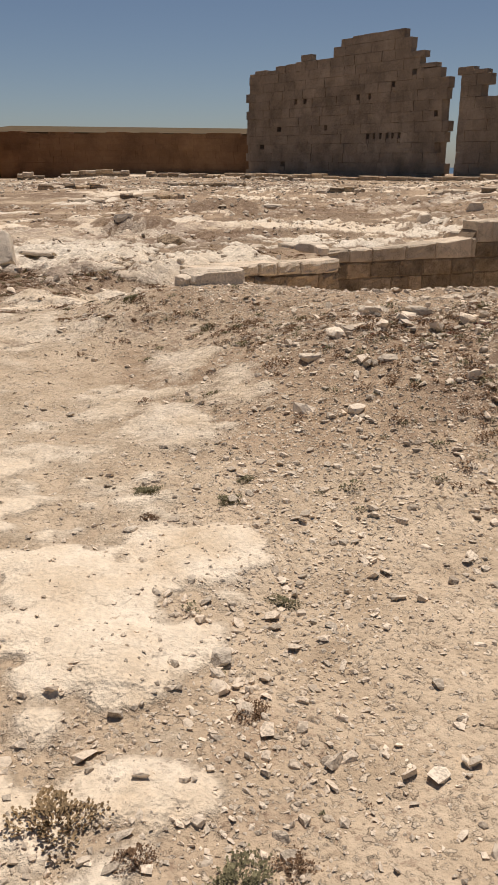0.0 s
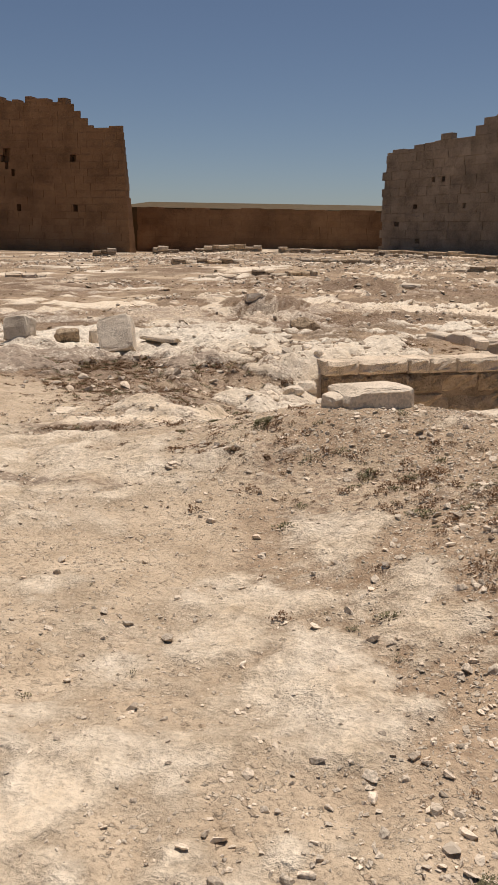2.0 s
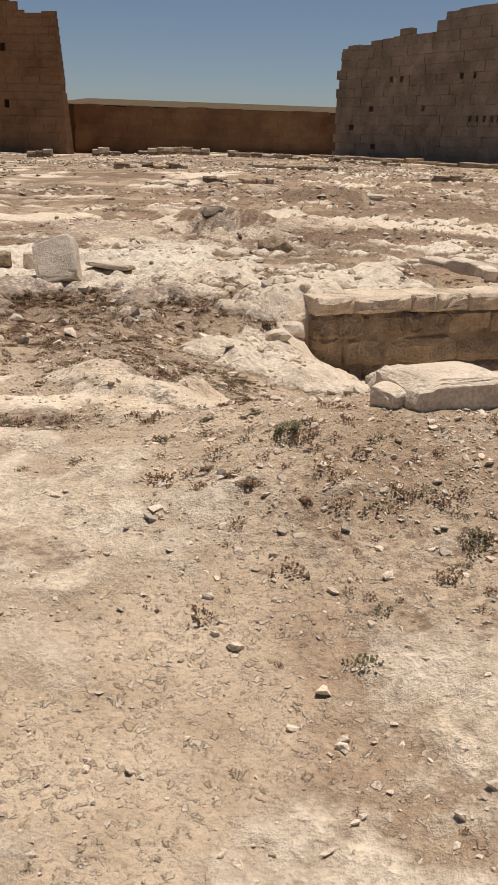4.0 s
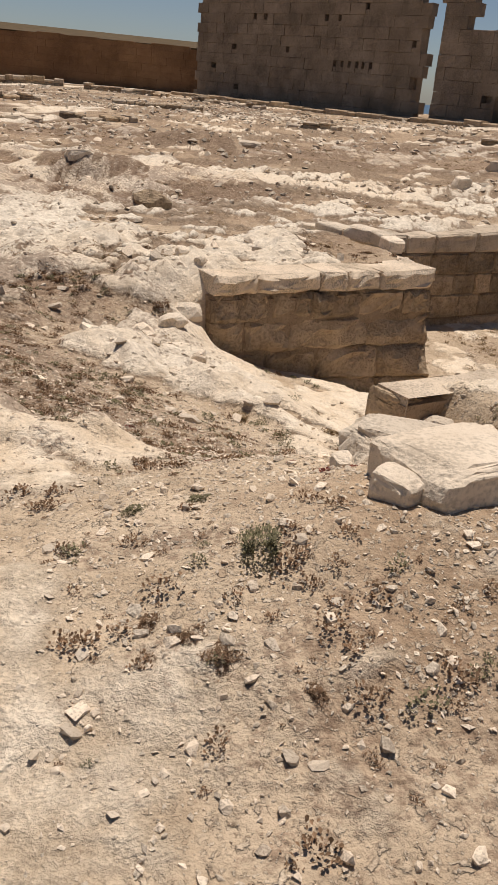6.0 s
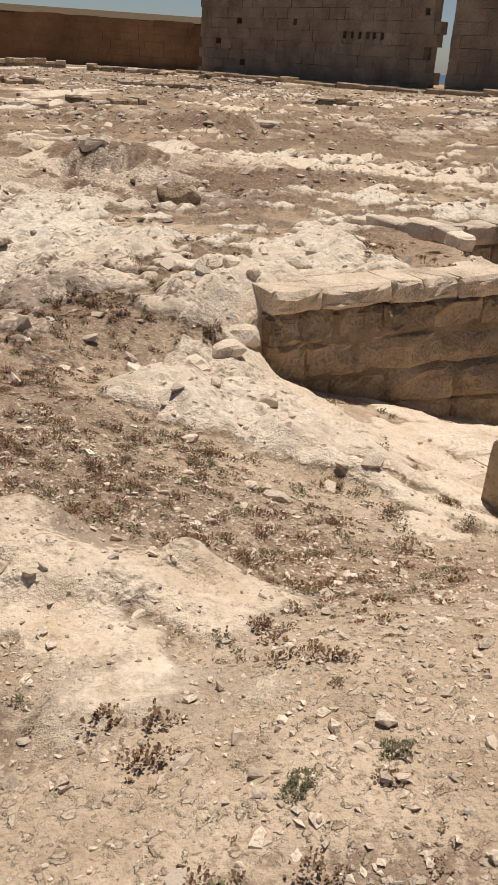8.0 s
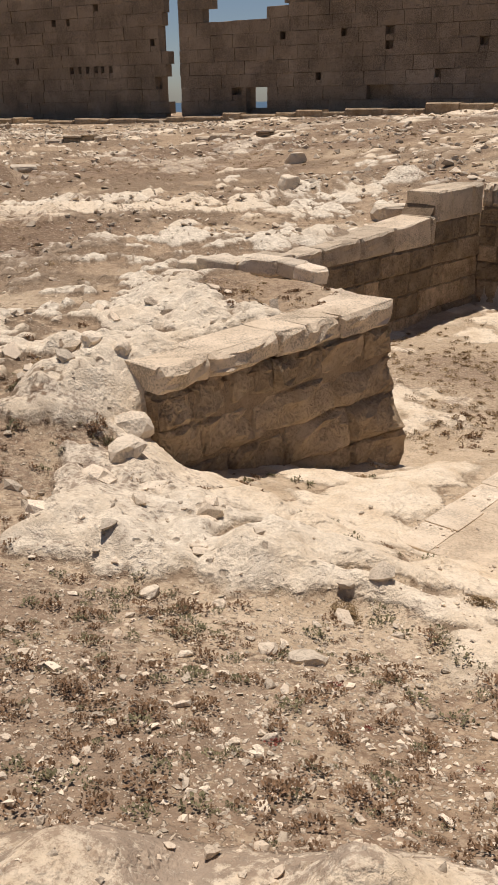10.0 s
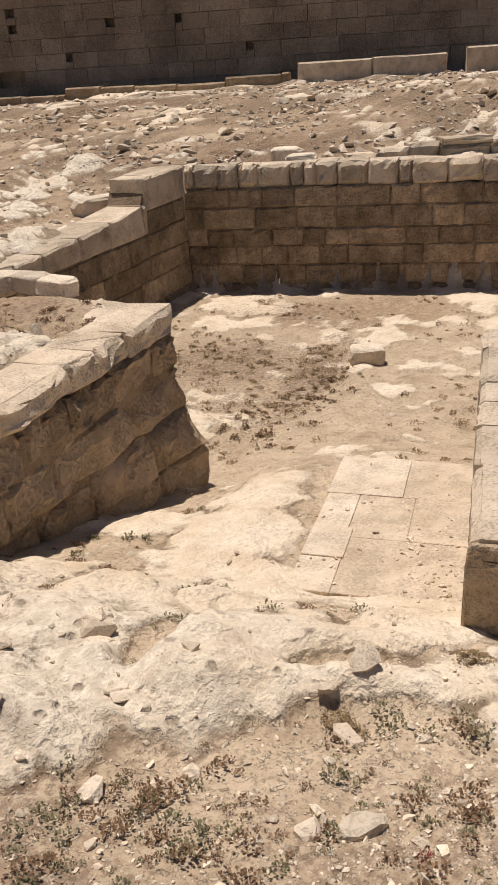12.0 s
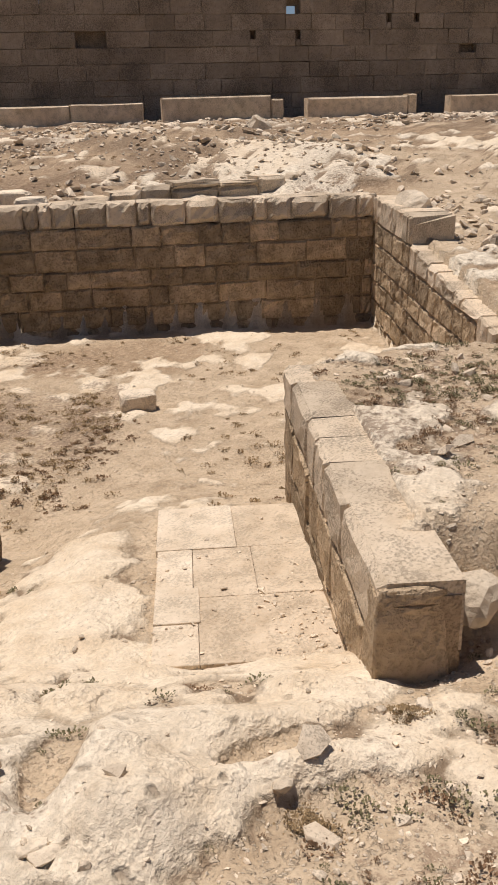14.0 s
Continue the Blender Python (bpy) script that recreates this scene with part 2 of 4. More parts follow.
def ss(a, b, v):
    q = np.clip((v - a) / (b - a), 0, 1)
    return q * q * (3 - 2 * q)


def bump2(x, y, cx, cy, sx, sy, turn=0.0, power=1.0):
    c, s = math.cos(radians(turn)), math.sin(radians(turn))
    u, v = ((x - cx) * c + (y - cy) * s) / sx, (-(x - cx) * s + (y - cy) * c) / sy
    return np.exp(-0.5 * (u * u + v * v) ** power)


# plan of the sunken court: corners of its inner faces
SPUR_A, SPUR_B = (-1.58, 12.03), (0.64, 13.2)
SPUR_C, SPUR_D = (0.36, 14.6), (-0.3, 15.6)
NW, NE = (4.62, 18.32), (8.4, 13.25)
E_END = (3.9, 10.45)
TER_A, TER_B, TER_C = (3.25, 10.05), (2.95, 10.98), (2.0, 11.42)
PIER = (-0.41, 9.82)
PIT = [SPUR_A, SPUR_B, SPUR_C, SPUR_D, NW, NE, E_END, TER_A, TER_B, TER_C, PIER]


def edge_distance(x, y, poly):
    """Signed distance to a closed outline, positive inside."""
    d = np.full(np.shape(x), 1e9)
    inside = np.zeros(np.shape(x), bool)
    for (x0, y0), (x1, y1) in zip(poly, poly[1:] + poly[:1]):
        ex, ey = x1 - x0, y1 - y0
        q = np.clip(((x - x0) * ex + (y - y0) * ey) / (ex * ex + ey * ey), 0, 1)
        d = np.minimum(d, np.hypot(x - x0 - q * ex, y - y0 - q * ey))
        cross = (y0 > y) != (y1 > y)
        inside ^= cross & (x < (x1 - x0) * (y - y0) / (y1 - y0 + 1e-12) + x0)
    return np.where(inside, d, -d)


def floor_level(x, y):
    s = (x + 1.2) * 0.83 + (y - 9.8) * 0.56
    v = -(x + 1.2) * 0.56 + (y - 9.8) * 0.83
    z = np.interp(s, [-1.6, -0.9, -0.25, 0.35, 0.8, 1.3, 2.9, 4.2, 6.0], [-0.22, -0.34, -0.48, -0.56, -0.74, -0.97, -1.1, -1.48, -1.56])
    return z - 0.28 * ss(0.6, 1.6, v) * ss(1.2, 3.0, s) * (1 - ss(3.2, 5.0, s))


# the paved strip at the foot of the pier: corner, its two directions, length and width
PAVE_O, PAVE_U, PAVE_V, PAVE_L, PAVE_W = (-0.44, 10.86), (0.833, 0.553), (0.553, -0.833), 1.83, 0.87


def pave_local(x, y):
    dx, dy = x - PAVE_O[0], y - PAVE_O[1]
    return dx * PAVE_U[0] + dy * PAVE_U[1], dx * PAVE_V[0] + dy * PAVE_V[1]


def paved(x, y):
    """1 on the paved strip, and its level."""
    u, v = pave_local(x, y)
    return ss(-0.1, 0.03, u) * ss(PAVE_L + 0.1, PAVE_L - 0.03, u) * ss(-0.1, 0.03, v) * ss(PAVE_W + 0.3, PAVE_W + 0.2, v), -0.95 - 0.07 * u


def upper_level(x, y):
    z = -0.28 * ss(6.5, 11, y) + 0.5 * ss(28, 60, y)
    z = z + 0.95 * ss(1, 15, x) * ss(6, 16, y) * (1 - 0.35 * ss(30, 50, y)) + 0.2 * ss(12, 26, x)
    z = z + 0.5 * bump2(x, y, 1.55, 5.6, 1.25, 1.45, 0, 1.3)
    z = z + 0.34 * bump2(x, y, -0.65, 7.05, 0.9, 0.7, 20)
    z = z + 0.12 * bump2(x, y, -2.4, 13.4, 1.0, 1.2) + 0.17 * bump2(x, y, -0.2, 14.1, 0.9, 1.2, 0, 2) - 0.5 * ss(-12, -26, x) * ss(30, 55, y)
    for cx, cy, sx, sy, turn, h in ((-2.6, 8.28, 0.22, 0.1, 10, 0.09), (-2.35, 8.02, 0.3, 0.13, -15, 0.1), (-1.93, 8.1, 0.1, 0.07, 0, 0.1), (-4.2, 20.6, 0.9, 0.5, 0, 0.3),
                                    (-2.9, 29.2, 1.0, 0.7, 0, 0.45), (4.5, 22.6, 1.2, 0.8, 0, 0.2), (10.5, 19.0, 1.8, 0.9, -40, 0.12), (13.5, 20.0, 2.2, 1.0, -40, 0.3)):
        z = z + h * bump2(x, y, cx, cy, sx, sy, turn, 1.6)
    z = z - 0.3 * bump2(x, y, -4.3, 19.4, 0.6, 0.45, 0, 1.6) - 0.2 * bump2(x, y, -2.8, 17.0, 0.5, 0.3, 0, 1.6) - 0.28 * bump2(x, y, 9.0, 15.0, 1.6, 1.4, -40)
    return z


def smooth_ground(x, y):
    up = upper_level(x, y)
    fl = floor_level(x, y)
    inside = edge_distance(x, y, PIT)
    pit = ss(-0.16, -0.06, inside)
    s = (x + 1.2) * 0.83 + (y - 9.8) * 0.56
    v = -(x + 1.2) * 0.56 + (y - 9.8) * 0.83
    lip = ss(-1.9, -0.55, v) * (1 - ss(1.5, 2.6, v)) * (1 - ss(0.75, 1.3, s)) * ss(-1.9, -0.6, s)
    lip = lip * (1 - ss(0.85, 1.2, s) * ss(-0.42, -0.7, v))
    z = up * (1 - lip) + np.minimum(fl, up) * lip
    # the terrace beside the pier and the strip in front of the court
    return z * (1 - pit) + fl * pit, pit


# bare rock: centre, half widths, turn, how far it stands out, how tall its lumps are
OUTCROPS = [(-0.72, 1.7, 0.72, 1.35, 4, 0.47, 0.06), (-2.6, 6.0, 1.0, 1.9, -10, 0.2, 0.06), (-1.95, 5.95, 0.5, 0.45, 0, 0.3, 0.03), (-2.05, 7.85, 0.4, 0.28, 10, 0.45, 0.09),
            (-2.5, 8.22, 0.45, 0.25, -20, 0.65, 0.1), (-1.93, 8.12, 0.16, 0.12, 0, 0.55, 0.1), (-1.2, 10.1, 0.75, 0.36, -28, 0.75, 0.17), (-1.95, 10.9, 0.45, 0.75, 15, 0.6, 0.17),
            (-0.72, 9.45, 0.3, 0.3, 0, 0.6, 0.1), (-0.95, 10.95, 0.8, 0.55, 35, 0.45, 0.13), (-0.15, 11.75, 0.7, 0.45, 35, 0.42, 0.1), (-2.6, 12.2, 0.8, 1.0, 0, 0.4, 0.2),
            (0.8, 2.9, 0.35, 0.22, 30, 0.12, 0.03), (-0.4, 4.4, 0.4, 0.5, 0, 0.16, 0.03), (-1.2, 4.6, 0.45, 0.5, 20, 0.2, 0.03)]
# earth that lies deeper than the rock round it
HOLLOWS = [(-1.45, 10.47, 0.2, 0.07, 20, 0.8), (-1.02, 9.93, 0.16, 0.06, -35, 0.7), (-1.25, 9.66, 0.22, 0.1, -35, 0.6), (-2.3, 9.2, 0.8, 0.6, -20, 0.3), (-4.3, 11.2, 2.2, 1.0, -6, 0.45),
           (-3.1, 9.9, 1.1, 0.6, -25, 0.3), (0.0, 14.2, 0.6, 0.8, 0, 0.35), (1.6, 5.2, 1.4, 1.8, 0, 0.3), (0.55, 2.6, 0.5, 1.8, 0, 0.2)]


def rock_relief(x, y):
    """How far the rock stands over the soil that fills its hollows (in units of its own height), and that height."""
    pit = ss(-0.16, -0.06, edge_distance(x, y, PIT))
    plain_far = ss(9.0, 11.5, y) * (1 - pit)
    bias = -0.27 + plain_far * (0.34 - 0.27 * ss(16, 26, y) + 0.8 * fbm(x, y, 3.4, 3, 52)) + 0.3 * fbm(x, y, 1.9, 3, 40)
    bias = bias + plain_far * ss(5, 9, x) * (-0.06 + 0.5 * fbm(x, y, 1.6, 3, 54)) + pit * (0.16 + 0.35 * fbm(x, y, 1.5, 3, 8))
    tall = 0.04 + 0.15 * plain_far + 0.02 * pit
    for cx, cy, sx, sy, turn, k, h in OUTCROPS:
        b = bump2(x, y, cx, cy, sx, sy, turn, 1.7)
        bias = bias * (1 - b) + (k - 0.12) * b
        tall = tall * (1 - b) + h * b
    for cx, cy, sx, sy, turn, k in HOLLOWS:
        bias = bias - k * bump2(x, y, cx, cy, sx, sy, turn, 1.6)
    edge = 0.3 + 0.7 * ss(0.05, 0.6, -edge_distance(x, y, PIT)) * (1 - pit) + 0.7 * pit
    lumps = 1.25 * np.abs(fbm(x, y, 0.62, 4, 21, 0.55)) + 0.55 * fbm(x, y, 1.3, 3, 3) + 0.35 * np.abs(fbm(x, y, 0.21, 3, 65)) - 0.33
    return lumps + bias, tall * edge, lumps


def exposed(x, y):
    """How bare the rock is; along the trodden path a film of dust lies on it."""
    trodden = ss(2.7, 3.5, y) * ss(8.2, 7.2, y)
    return np.minimum(rock_relief(x, y)[0] * (3.0 - 1.6 * trodden), 1.2 - 0.98 * trodden)


def rough_ground(x, y):
    z, pit = smooth_ground(x, y)
    far = ss(60, 30, y) * ss(45, 25, np.abs(x))
    over, tall, _ = rock_relief(x, y)
    # rock breaks out of the soil with a small sharp lip, then rounds off
    stands = np.where(over > 0, over + 0.1 * ss(0.0, 0.07, over), 0.3 * over)
    z = z + tall * np.clip(stands, -0.5, 1.1) * (0.3 + 0.7 * far)
    z = z + 0.06 * fbm(x, y, 1.1, 4, 5, 0.55) * (0.4 + 0.6 * far) + 0.02 * fbm(x, y, 0.22, 3, 61, 0.6)
    z = z + 0.09 * fbm(x, y, 0.5, 4, 62, 0.6) * bump2(x, y, 1.4, 5.6, 1.0, 1.2)
    on, level = paved(x, y)
    z = z * (1 - on) + (level - 0.02) * on
    z = z + 0.5 * ss(40, 120, np.hypot(x, y)) * fbm(x, y, 14, 3, 9) * far
    # outside the precinct the land falls to the sea
    out = (x + 5.4) * 0.751 + (y - 70.0) * 0.66
    z = z - 34 * ss(4, 90, out) - 2 * ss(30, 200, -x - 20) - 6 * ss(10, 200, y - 85)
    return z


def dirt_shade_field(x, y):
    """Dark grit and dead leaves lodged at the foot of the rock and in its creases, with the shade of creases and pocks
    put into the colour.
    """
    over, tall, lumps = rock_relief(x, y)
    foot = ss(-0.2, -0.06, over) * ss(0.08, -0.02, over)
    crease = ss(-0.18, -0.34, lumps) * ss(-0.3, 0.0, over)
    patches = ss(-0.15, 0.3, fbm(x, y, 2.4, 4, 88))
    inside = ss(-0.3, 0.1, edge_distance(x, y, PIT))
    rocky = ss(0.05, 0.12, tall)
    pocks = 0.8 * rocky * ss(10.5, 12, y) * (1 - inside) * ss(0.07, 0.0, np.abs(fbm(x, y, 0.34, 3, 66, 0.6))) * ss(-0.1, 0.15, fbm(x, y, 0.8, 3, 67))
    spread = 0.85 * ss(11.5, 17, y) * ss(-0.12, 0.2, fbm(x, y, 1.3, 4, 89)) * (1 - inside) * (1 - 0.5 * ss(0.1, 0.3, over))
    spread = spread + 0.3 * inside * ss(0.0, 0.25, fbm(x, y, 0.9, 4, 90)) * ss(1.5, 3.0, (x + 1.2) * 0.83 + (y - 9.8) * 0.56)
    return ((0.75 * foot + 0.5 * crease) * (0.02 + 0.15 * patches + 0.85 * rocky) + spread + pocks) * (1 - paved(x, y)[0])


def crag_field(x, y):
    """Where the rock is grey and pitted."""
    c = ss(8.2, 10.5, y) * (1 - ss(-0.25, -0.05, edge_distance(x, y, PIT))) * (0.6 + 0.9 * fbm(x, y, 3.0, 4, 53))
    return np.clip(np.maximum(c, 0.5 * bump2(x, y, -1.2, 10.1, 0.7, 0.3, -28, 1.5)), 0, 1)


def axis(lo, hi, step, near_lo, near_hi, grow=1.13):
    mid = list(np.arange(near_lo, near_hi + 1e-6, step))
    for sign, end, src in ((1, hi, mid[-1]), (-1, lo, mid[0])):
        q, v, ext = step, src, []
        while (v - end) * sign < 0:
            q *= grow
            v += sign * q
            ext.append(v)
        mid = mid + ext if sign > 0 else ext[::-1] + mid
    return np.array(mid)


WEED_PATCHES = [(-4.6, 11.6, 2.2, 0.9, -6, 1.1), (-3.1, 9.9, 1.1, 0.6, -25, 1.0), (-2.5, 8.9, 1.0, 0.55, -35, 1.1), (-1.9, 9.0, 0.7, 0.5, -10, 0.8), (-1.55, 8.3, 0.8, 0.6, 10, 0.5),
                (-2.8, 7.3, 0.6, 0.16, -4, 0.95), (-2.1, 5.85, 0.3, 0.09, 5, 0.9), (-2.55, 5.92, 0.25, 0.08, 0, 0.9), (-1.5, 6.8, 0.3, 0.1, 0, 0.6), (1.75, 4.3, 0.8, 0.7, 30, 0.95), (1.0, 5.0, 0.8, 0.35, 20, 0.75), (0.3, 5.5, 0.5, 0.25, -20, 0.6),
                (-0.6, 6.0, 0.9, 0.5, -30, 0.45), (2.7, 15.3, 0.9, 1.0, 30, 0.8), (3.2, 14.3, 1.2, 0.3, 30, 0.85), (2.2, 14.2, 0.6, 0.4, 30, 0.6), (4.6, 16.3, 0.8, 0.3, -50, 0.6),
                (1.3, 10.4, 0.7, 0.5, 30, 0.55), (2.2, 10.3, 0.7, 0.4, 30, 0.5), (-0.5, 14.5, 0.55, 0.9, 30, 0.55),
                (-1.4, 9.1, 0.5, 0.35, 20, 0.4), (-4.0, 20.0, 3.0, 1.0, 10, 0.4), (-9.0, 17.0, 3.5, 1.2, 5, 0.5),
                (-1.6, 27.0, 1.6, 0.7, 0, 0.6), (4.0, 30.0, 3.0, 1.2, 0, 0.4), (9.0, 19.0, 2.0, 1.2, -40, 0.45), (0.3, 1.4, 0.4, 0.5, 0, 0.3)]


def weed_field(x, y):
    w = np.zeros(np.shape(x))
    for cx, cy, sx, sy, turn, k in WEED_PATCHES:
        w = np.maximum(w, k * bump2(x, y, cx, cy, sx, sy, turn, 1.4))
    far = ss(12.5, 16, y) * ss(70, 45, y) * (edge_distance(x, y, PIT) < 0)
    return np.maximum(w, 0.75 * far * ss(-0.05, 0.25, fbm(x, y, 3.0, 4, 70))) * (1 - paved(x, y)[0])


def soil_field(x, y):
    """Brown stony soil against pale trodden dust."""
    s = 0.4 + 1.5 * fbm(x, y, 1.9, 5, 40) + 0.5 * bump2(x, y, 1.3, 5.4, 1.6, 1.9) + 0.35 * bump2(x, y, 0.25, 2.0, 0.35, 1.6)
    s = s + 0.4 * bump2(x, y, -1.2, 7.3, 0.9, 0.9) + 0.35 * bump2(x, y, -2.0, 9.0, 0.9, 0.7) - 0.35 * bump2(x, y, -1.1, 5.0, 0.9, 2.0) + 0.6 * ss(11, 18, y)
    return s - 0.75 * ss(-0.3, 0.1, edge_distance(x, y, PIT)) * (1 - 0.7 * bump2(x, y, 2.8, 14.8, 1.6, 1.4))


def build_ground():
    global GRID
    xs, ys = axis(-2500, 3500, 0.031, -4.0, 2.6, 1.045), axis(-300, 4200, 0.031, 0.9, 13.2, 1.026)
    gx, gy = np.meshgrid(xs, ys)
    z = rough_ground(gx, gy)
    GRID = (xs, ys, z)
    nx, ny = len(xs), len(ys)
    me = bpy.data.meshes.new("ground")
    co = np.stack([gx.ravel(), gy.ravel(), z.ravel()], 1).astype(np.float32)
    idx = np.arange(nx * ny).reshape(ny, nx)
    quads = np.stack([idx[:-1, :-1], idx[:-1, 1:], idx[1:, 1:], idx[1:, :-1]], -1).reshape(-1, 4)
    me.vertices.add(len(co))
    me.vertices.foreach_set("co", co.ravel())
    me.loops.add(quads.size)
    me.loops.foreach_set("vertex_index", quads.ravel().astype(np.int32))
    me.polygons.add(len(quads))
    me.polygons.foreach_set("loop_start", np.arange(0, quads.size, 4, dtype=np.int32))
    me.polygons.foreach_set("use_smooth", np.ones(len(quads), bool))
    me.update(calc_edges=True)
    for key, val in (("rock", exposed(gx, gy)), ("soil", soil_field(gx, gy)), ("weed", weed_field(gx, gy)), ("dirt_shade", dirt_shade_field(gx, gy)), ("crag", crag_field(gx, gy))):
        at = me.attributes.new(key, "FLOAT", "POINT")
        at.data.foreach_set("value", val.ravel().astype(np.float32))
    me.materials.append(M_GROUND)
    return tagged(new("ground", me), "dusty pale limestone ground with rubble and bedrock", "ground", kind="structure")


build_ground()


def ground_at(x, y):
    """Height of the ground sheet itself, between its grid points."""
    xs, ys, z = GRID
    i = np.clip(np.searchsorted(xs, x) - 1, 0, len(xs) - 2)
    j = np.clip(np.searchsorted(ys, y) - 1, 0, len(ys) - 2)
    fx, fy = (x - xs[i]) / (xs[i + 1] - xs[i]), (y - ys[j]) / (ys[j + 1] - ys[j])
    return (z[j, i] * (1 - fx) + z[j, i + 1] * fx) * (1 - fy) + (z[j + 1, i] * (1 - fx) + z[j + 1, i + 1] * fx) * fy


def ground_z(x, y):
    return float(ground_at(np.array([float(x)]), np.array([float(y)]))[0])


sea_bm = bmesh.new()
for p in ((-4000, 250, -27), (4300, -200, -27), (4300, 4400, -27), (-4000, 4400, -27)):
    sea_bm.verts.new(p)
sea_bm.faces.new(sea_bm.verts)


# ---- building helpers ----
def mesh_object(name, bm, material, parent=None, label="", smooth=False):
    me = bpy.data.meshes.new(name)
    bmesh.ops.recalc_face_normals(bm, faces=bm.faces)
    bm.to_mesh(me)
    bm.free()
    if smooth:
        me.polygons.foreach_set("use_smooth", [True] * len(me.polygons))
    me.materials.append(material)
    ob = new(name, me)
    if parent:
        ob.parent = parent
    if label:
        ob["label"] = label
    return ob


def part(name, bm, material, parent, label=""):
    return mesh_object(name, bm, material, parent, label)


tagged(mesh_object("water", sea_bm, M_SEA), "hazy blue sea beyond the precinct walls", "sea", kind="structure")


def prism(bm, pts, z0, z1):
    """An upright prism over a plan outline; z1 may be one level or one for each corner."""
    tops = z1 if isinstance(z1, (list, tuple)) else [z1] * len(pts)
    lo = [bm.verts.new((x, y, z0)) for x, y in pts]
    hi = [bm.verts.new((x, y, z)) for (x, y), z in zip(pts, tops)]
    bm.faces.new(lo[::-1])
    bm.faces.new(hi)
    for k in range(len(pts)):
        q = (k + 1) % len(pts)
        bm.faces.new((lo[k], lo[q], hi[q], hi[k]))


def block_bm(bm, w, h, d, rng, bev=0.02, rag=0.01, nx=3, nz=2):
    """A worn squared block: x along the wall (0..w), z up (0..h), front at y=0, back at y=d."""
    us = [0, bev] + [w * k / nx for k in range(1, nx)] + [w - bev, w]
    vs = [0, bev] + [h * k / nz for k in range(1, nz)] + [h - bev, h]
    grid = []
    for j, v in enumerate(vs):
        row = []
        for i, u in enumerate(us):
            rim = i in (0, len(us) - 1) or j in (0, len(vs) - 1)
            y = bev * 1.2 if rim else rng.uniform(-rag, rag)
            row.append(bm.verts.new((u + rng.uniform(-rag, rag) * 0.5, y, v + rng.uniform(-rag, rag) * 0.5)))
        grid.append(row)
    for j in range(len(vs) - 1):
        for i in range(len(us) - 1):
            bm.faces.new((grid[j][i], grid[j][i + 1], grid[j + 1][i + 1], grid[j + 1][i]))
    back = [bm.verts.new(p) for p in ((0, d, 0), (w, d, 0), (w, d, h), (0, d, h))]
    ring = grid[0] + [r[-1] for r in grid[1:]] + grid[-1][-2::-1] + [r[0] for r in grid[-2:0:-1]]
    c = [0, len(us) - 1, len(us) + len(vs) - 2, 2 * len(us) + len(vs) - 3]
    for k in range(4):
        a0, b0 = c[k], c[(k + 1) % 4] if k < 3 else len(ring)
        seg = [ring[q % len(ring)] for q in range(a0, b0 + 1)]
        bm.faces.new([back[k]] + seg + [back[(k + 1) % 4]])


def wall_frame(a, b):
    """Pose whose x runs along the wall from a to b, y goes into it (the visible face looks along -y)."""
    ang = math.atan2(b[1] - a[1], b[0] - a[0])
    return Matrix.Translation((a[0], a[1], 0)) @ Matrix.Rotation(ang, 4, "Z"), math.hypot(b[0] - a[0], b[1] - a[1])


def masonry(parent, a, b, z0, top, course, length, depth, seed, material=None, bev=0.02, rag=0.012, proud=0.03, lean=0.0, name="block", cuts=(), swell=0.0, flare=0.0):
    """Courses of worn blocks as parts on the face a to b; top(u) is the height along the wall."""
    rng = random.Random(seed)
    m, total = wall_frame(a, b)
    z, row = z0, 0
    while z < max(top(u * total / 20) for u in range(21)) - 0.05:
        h = course * rng.uniform(0.88, 1.12)
        crest = max(top(k * total / 20) for k in range(21))
        if crest - z - h < 0.15:
            h = crest - z + 0.001
        u = -rng.uniform(0.1, 0.9) * length
        while u < total - 0.02:
            w = length * rng.uniform(0.5, 1.6)
            u0, u1 = max(u, 0.0), min(u + w, total)
            for cut in cuts:
                if u0 < cut < u1:
                    u1, w = cut, cut - u
            u += w
            if total - u1 < 0.12:
                u1, u = total, total
            t = top((u0 + u1) / 2)
            if u1 - u0 < 0.08 or z > t - 0.09:
                continue
            hh = h if z + h < t - 0.07 else t - z
            if z + h < t - 0.07 and z + 2 * h * 0.88 > t and t - z - h < 0.09:
                hh = t - z
            bm = bmesh.new()
            g = 0.006
            cap = z + hh > t - 0.02
            block_bm(bm, u1 - u0 - g, hh - g, depth, rng, bev * rng.uniform(0.8, 1.6), rag, 5, 3)
            for v in bm.verts:
                if v.co.z > hh * 0.5:
                    v.co.y += rng.uniform(0, rag) if v.co.y < depth * 0.5 else 0.0
                    if cap:
                        lift = top(u0 + v.co.x) - t
                        v.co.z += (lift if abs(lift) < 0.1 else 0.0) + rng.uniform(-rag, rag) * 0.8
            if swell:
                for v in bm.verts:
                    if v.co.y < depth * 0.5:
                        q = Vector(((u0 + v.co.x) * 3.2, seed, (z + v.co.z) * 4.5))
                        v.co.y -= swell * (noise.noise(q) + 0.5 * noise.noise(q * 2.3))
                        v.co.y -= flare * float(ss(0.9, 2.5, u0 + v.co.x) * ss(-0.5, -1.3, z + v.co.z))
            ob = mesh_object(name, bm, M_CAP if cap and material is None else material or M_BLOCK, parent)
            ob.matrix_basis = m @ Matrix.Translation((u0 + g / 2, -proud * rng.uniform(0.4, 1.2) + lean * (z - z0), z + g / 2)) @ Matrix.Rotation(radians(rng.uniform(-1, 1)), 4, "Y")
        z += h
        row += 1


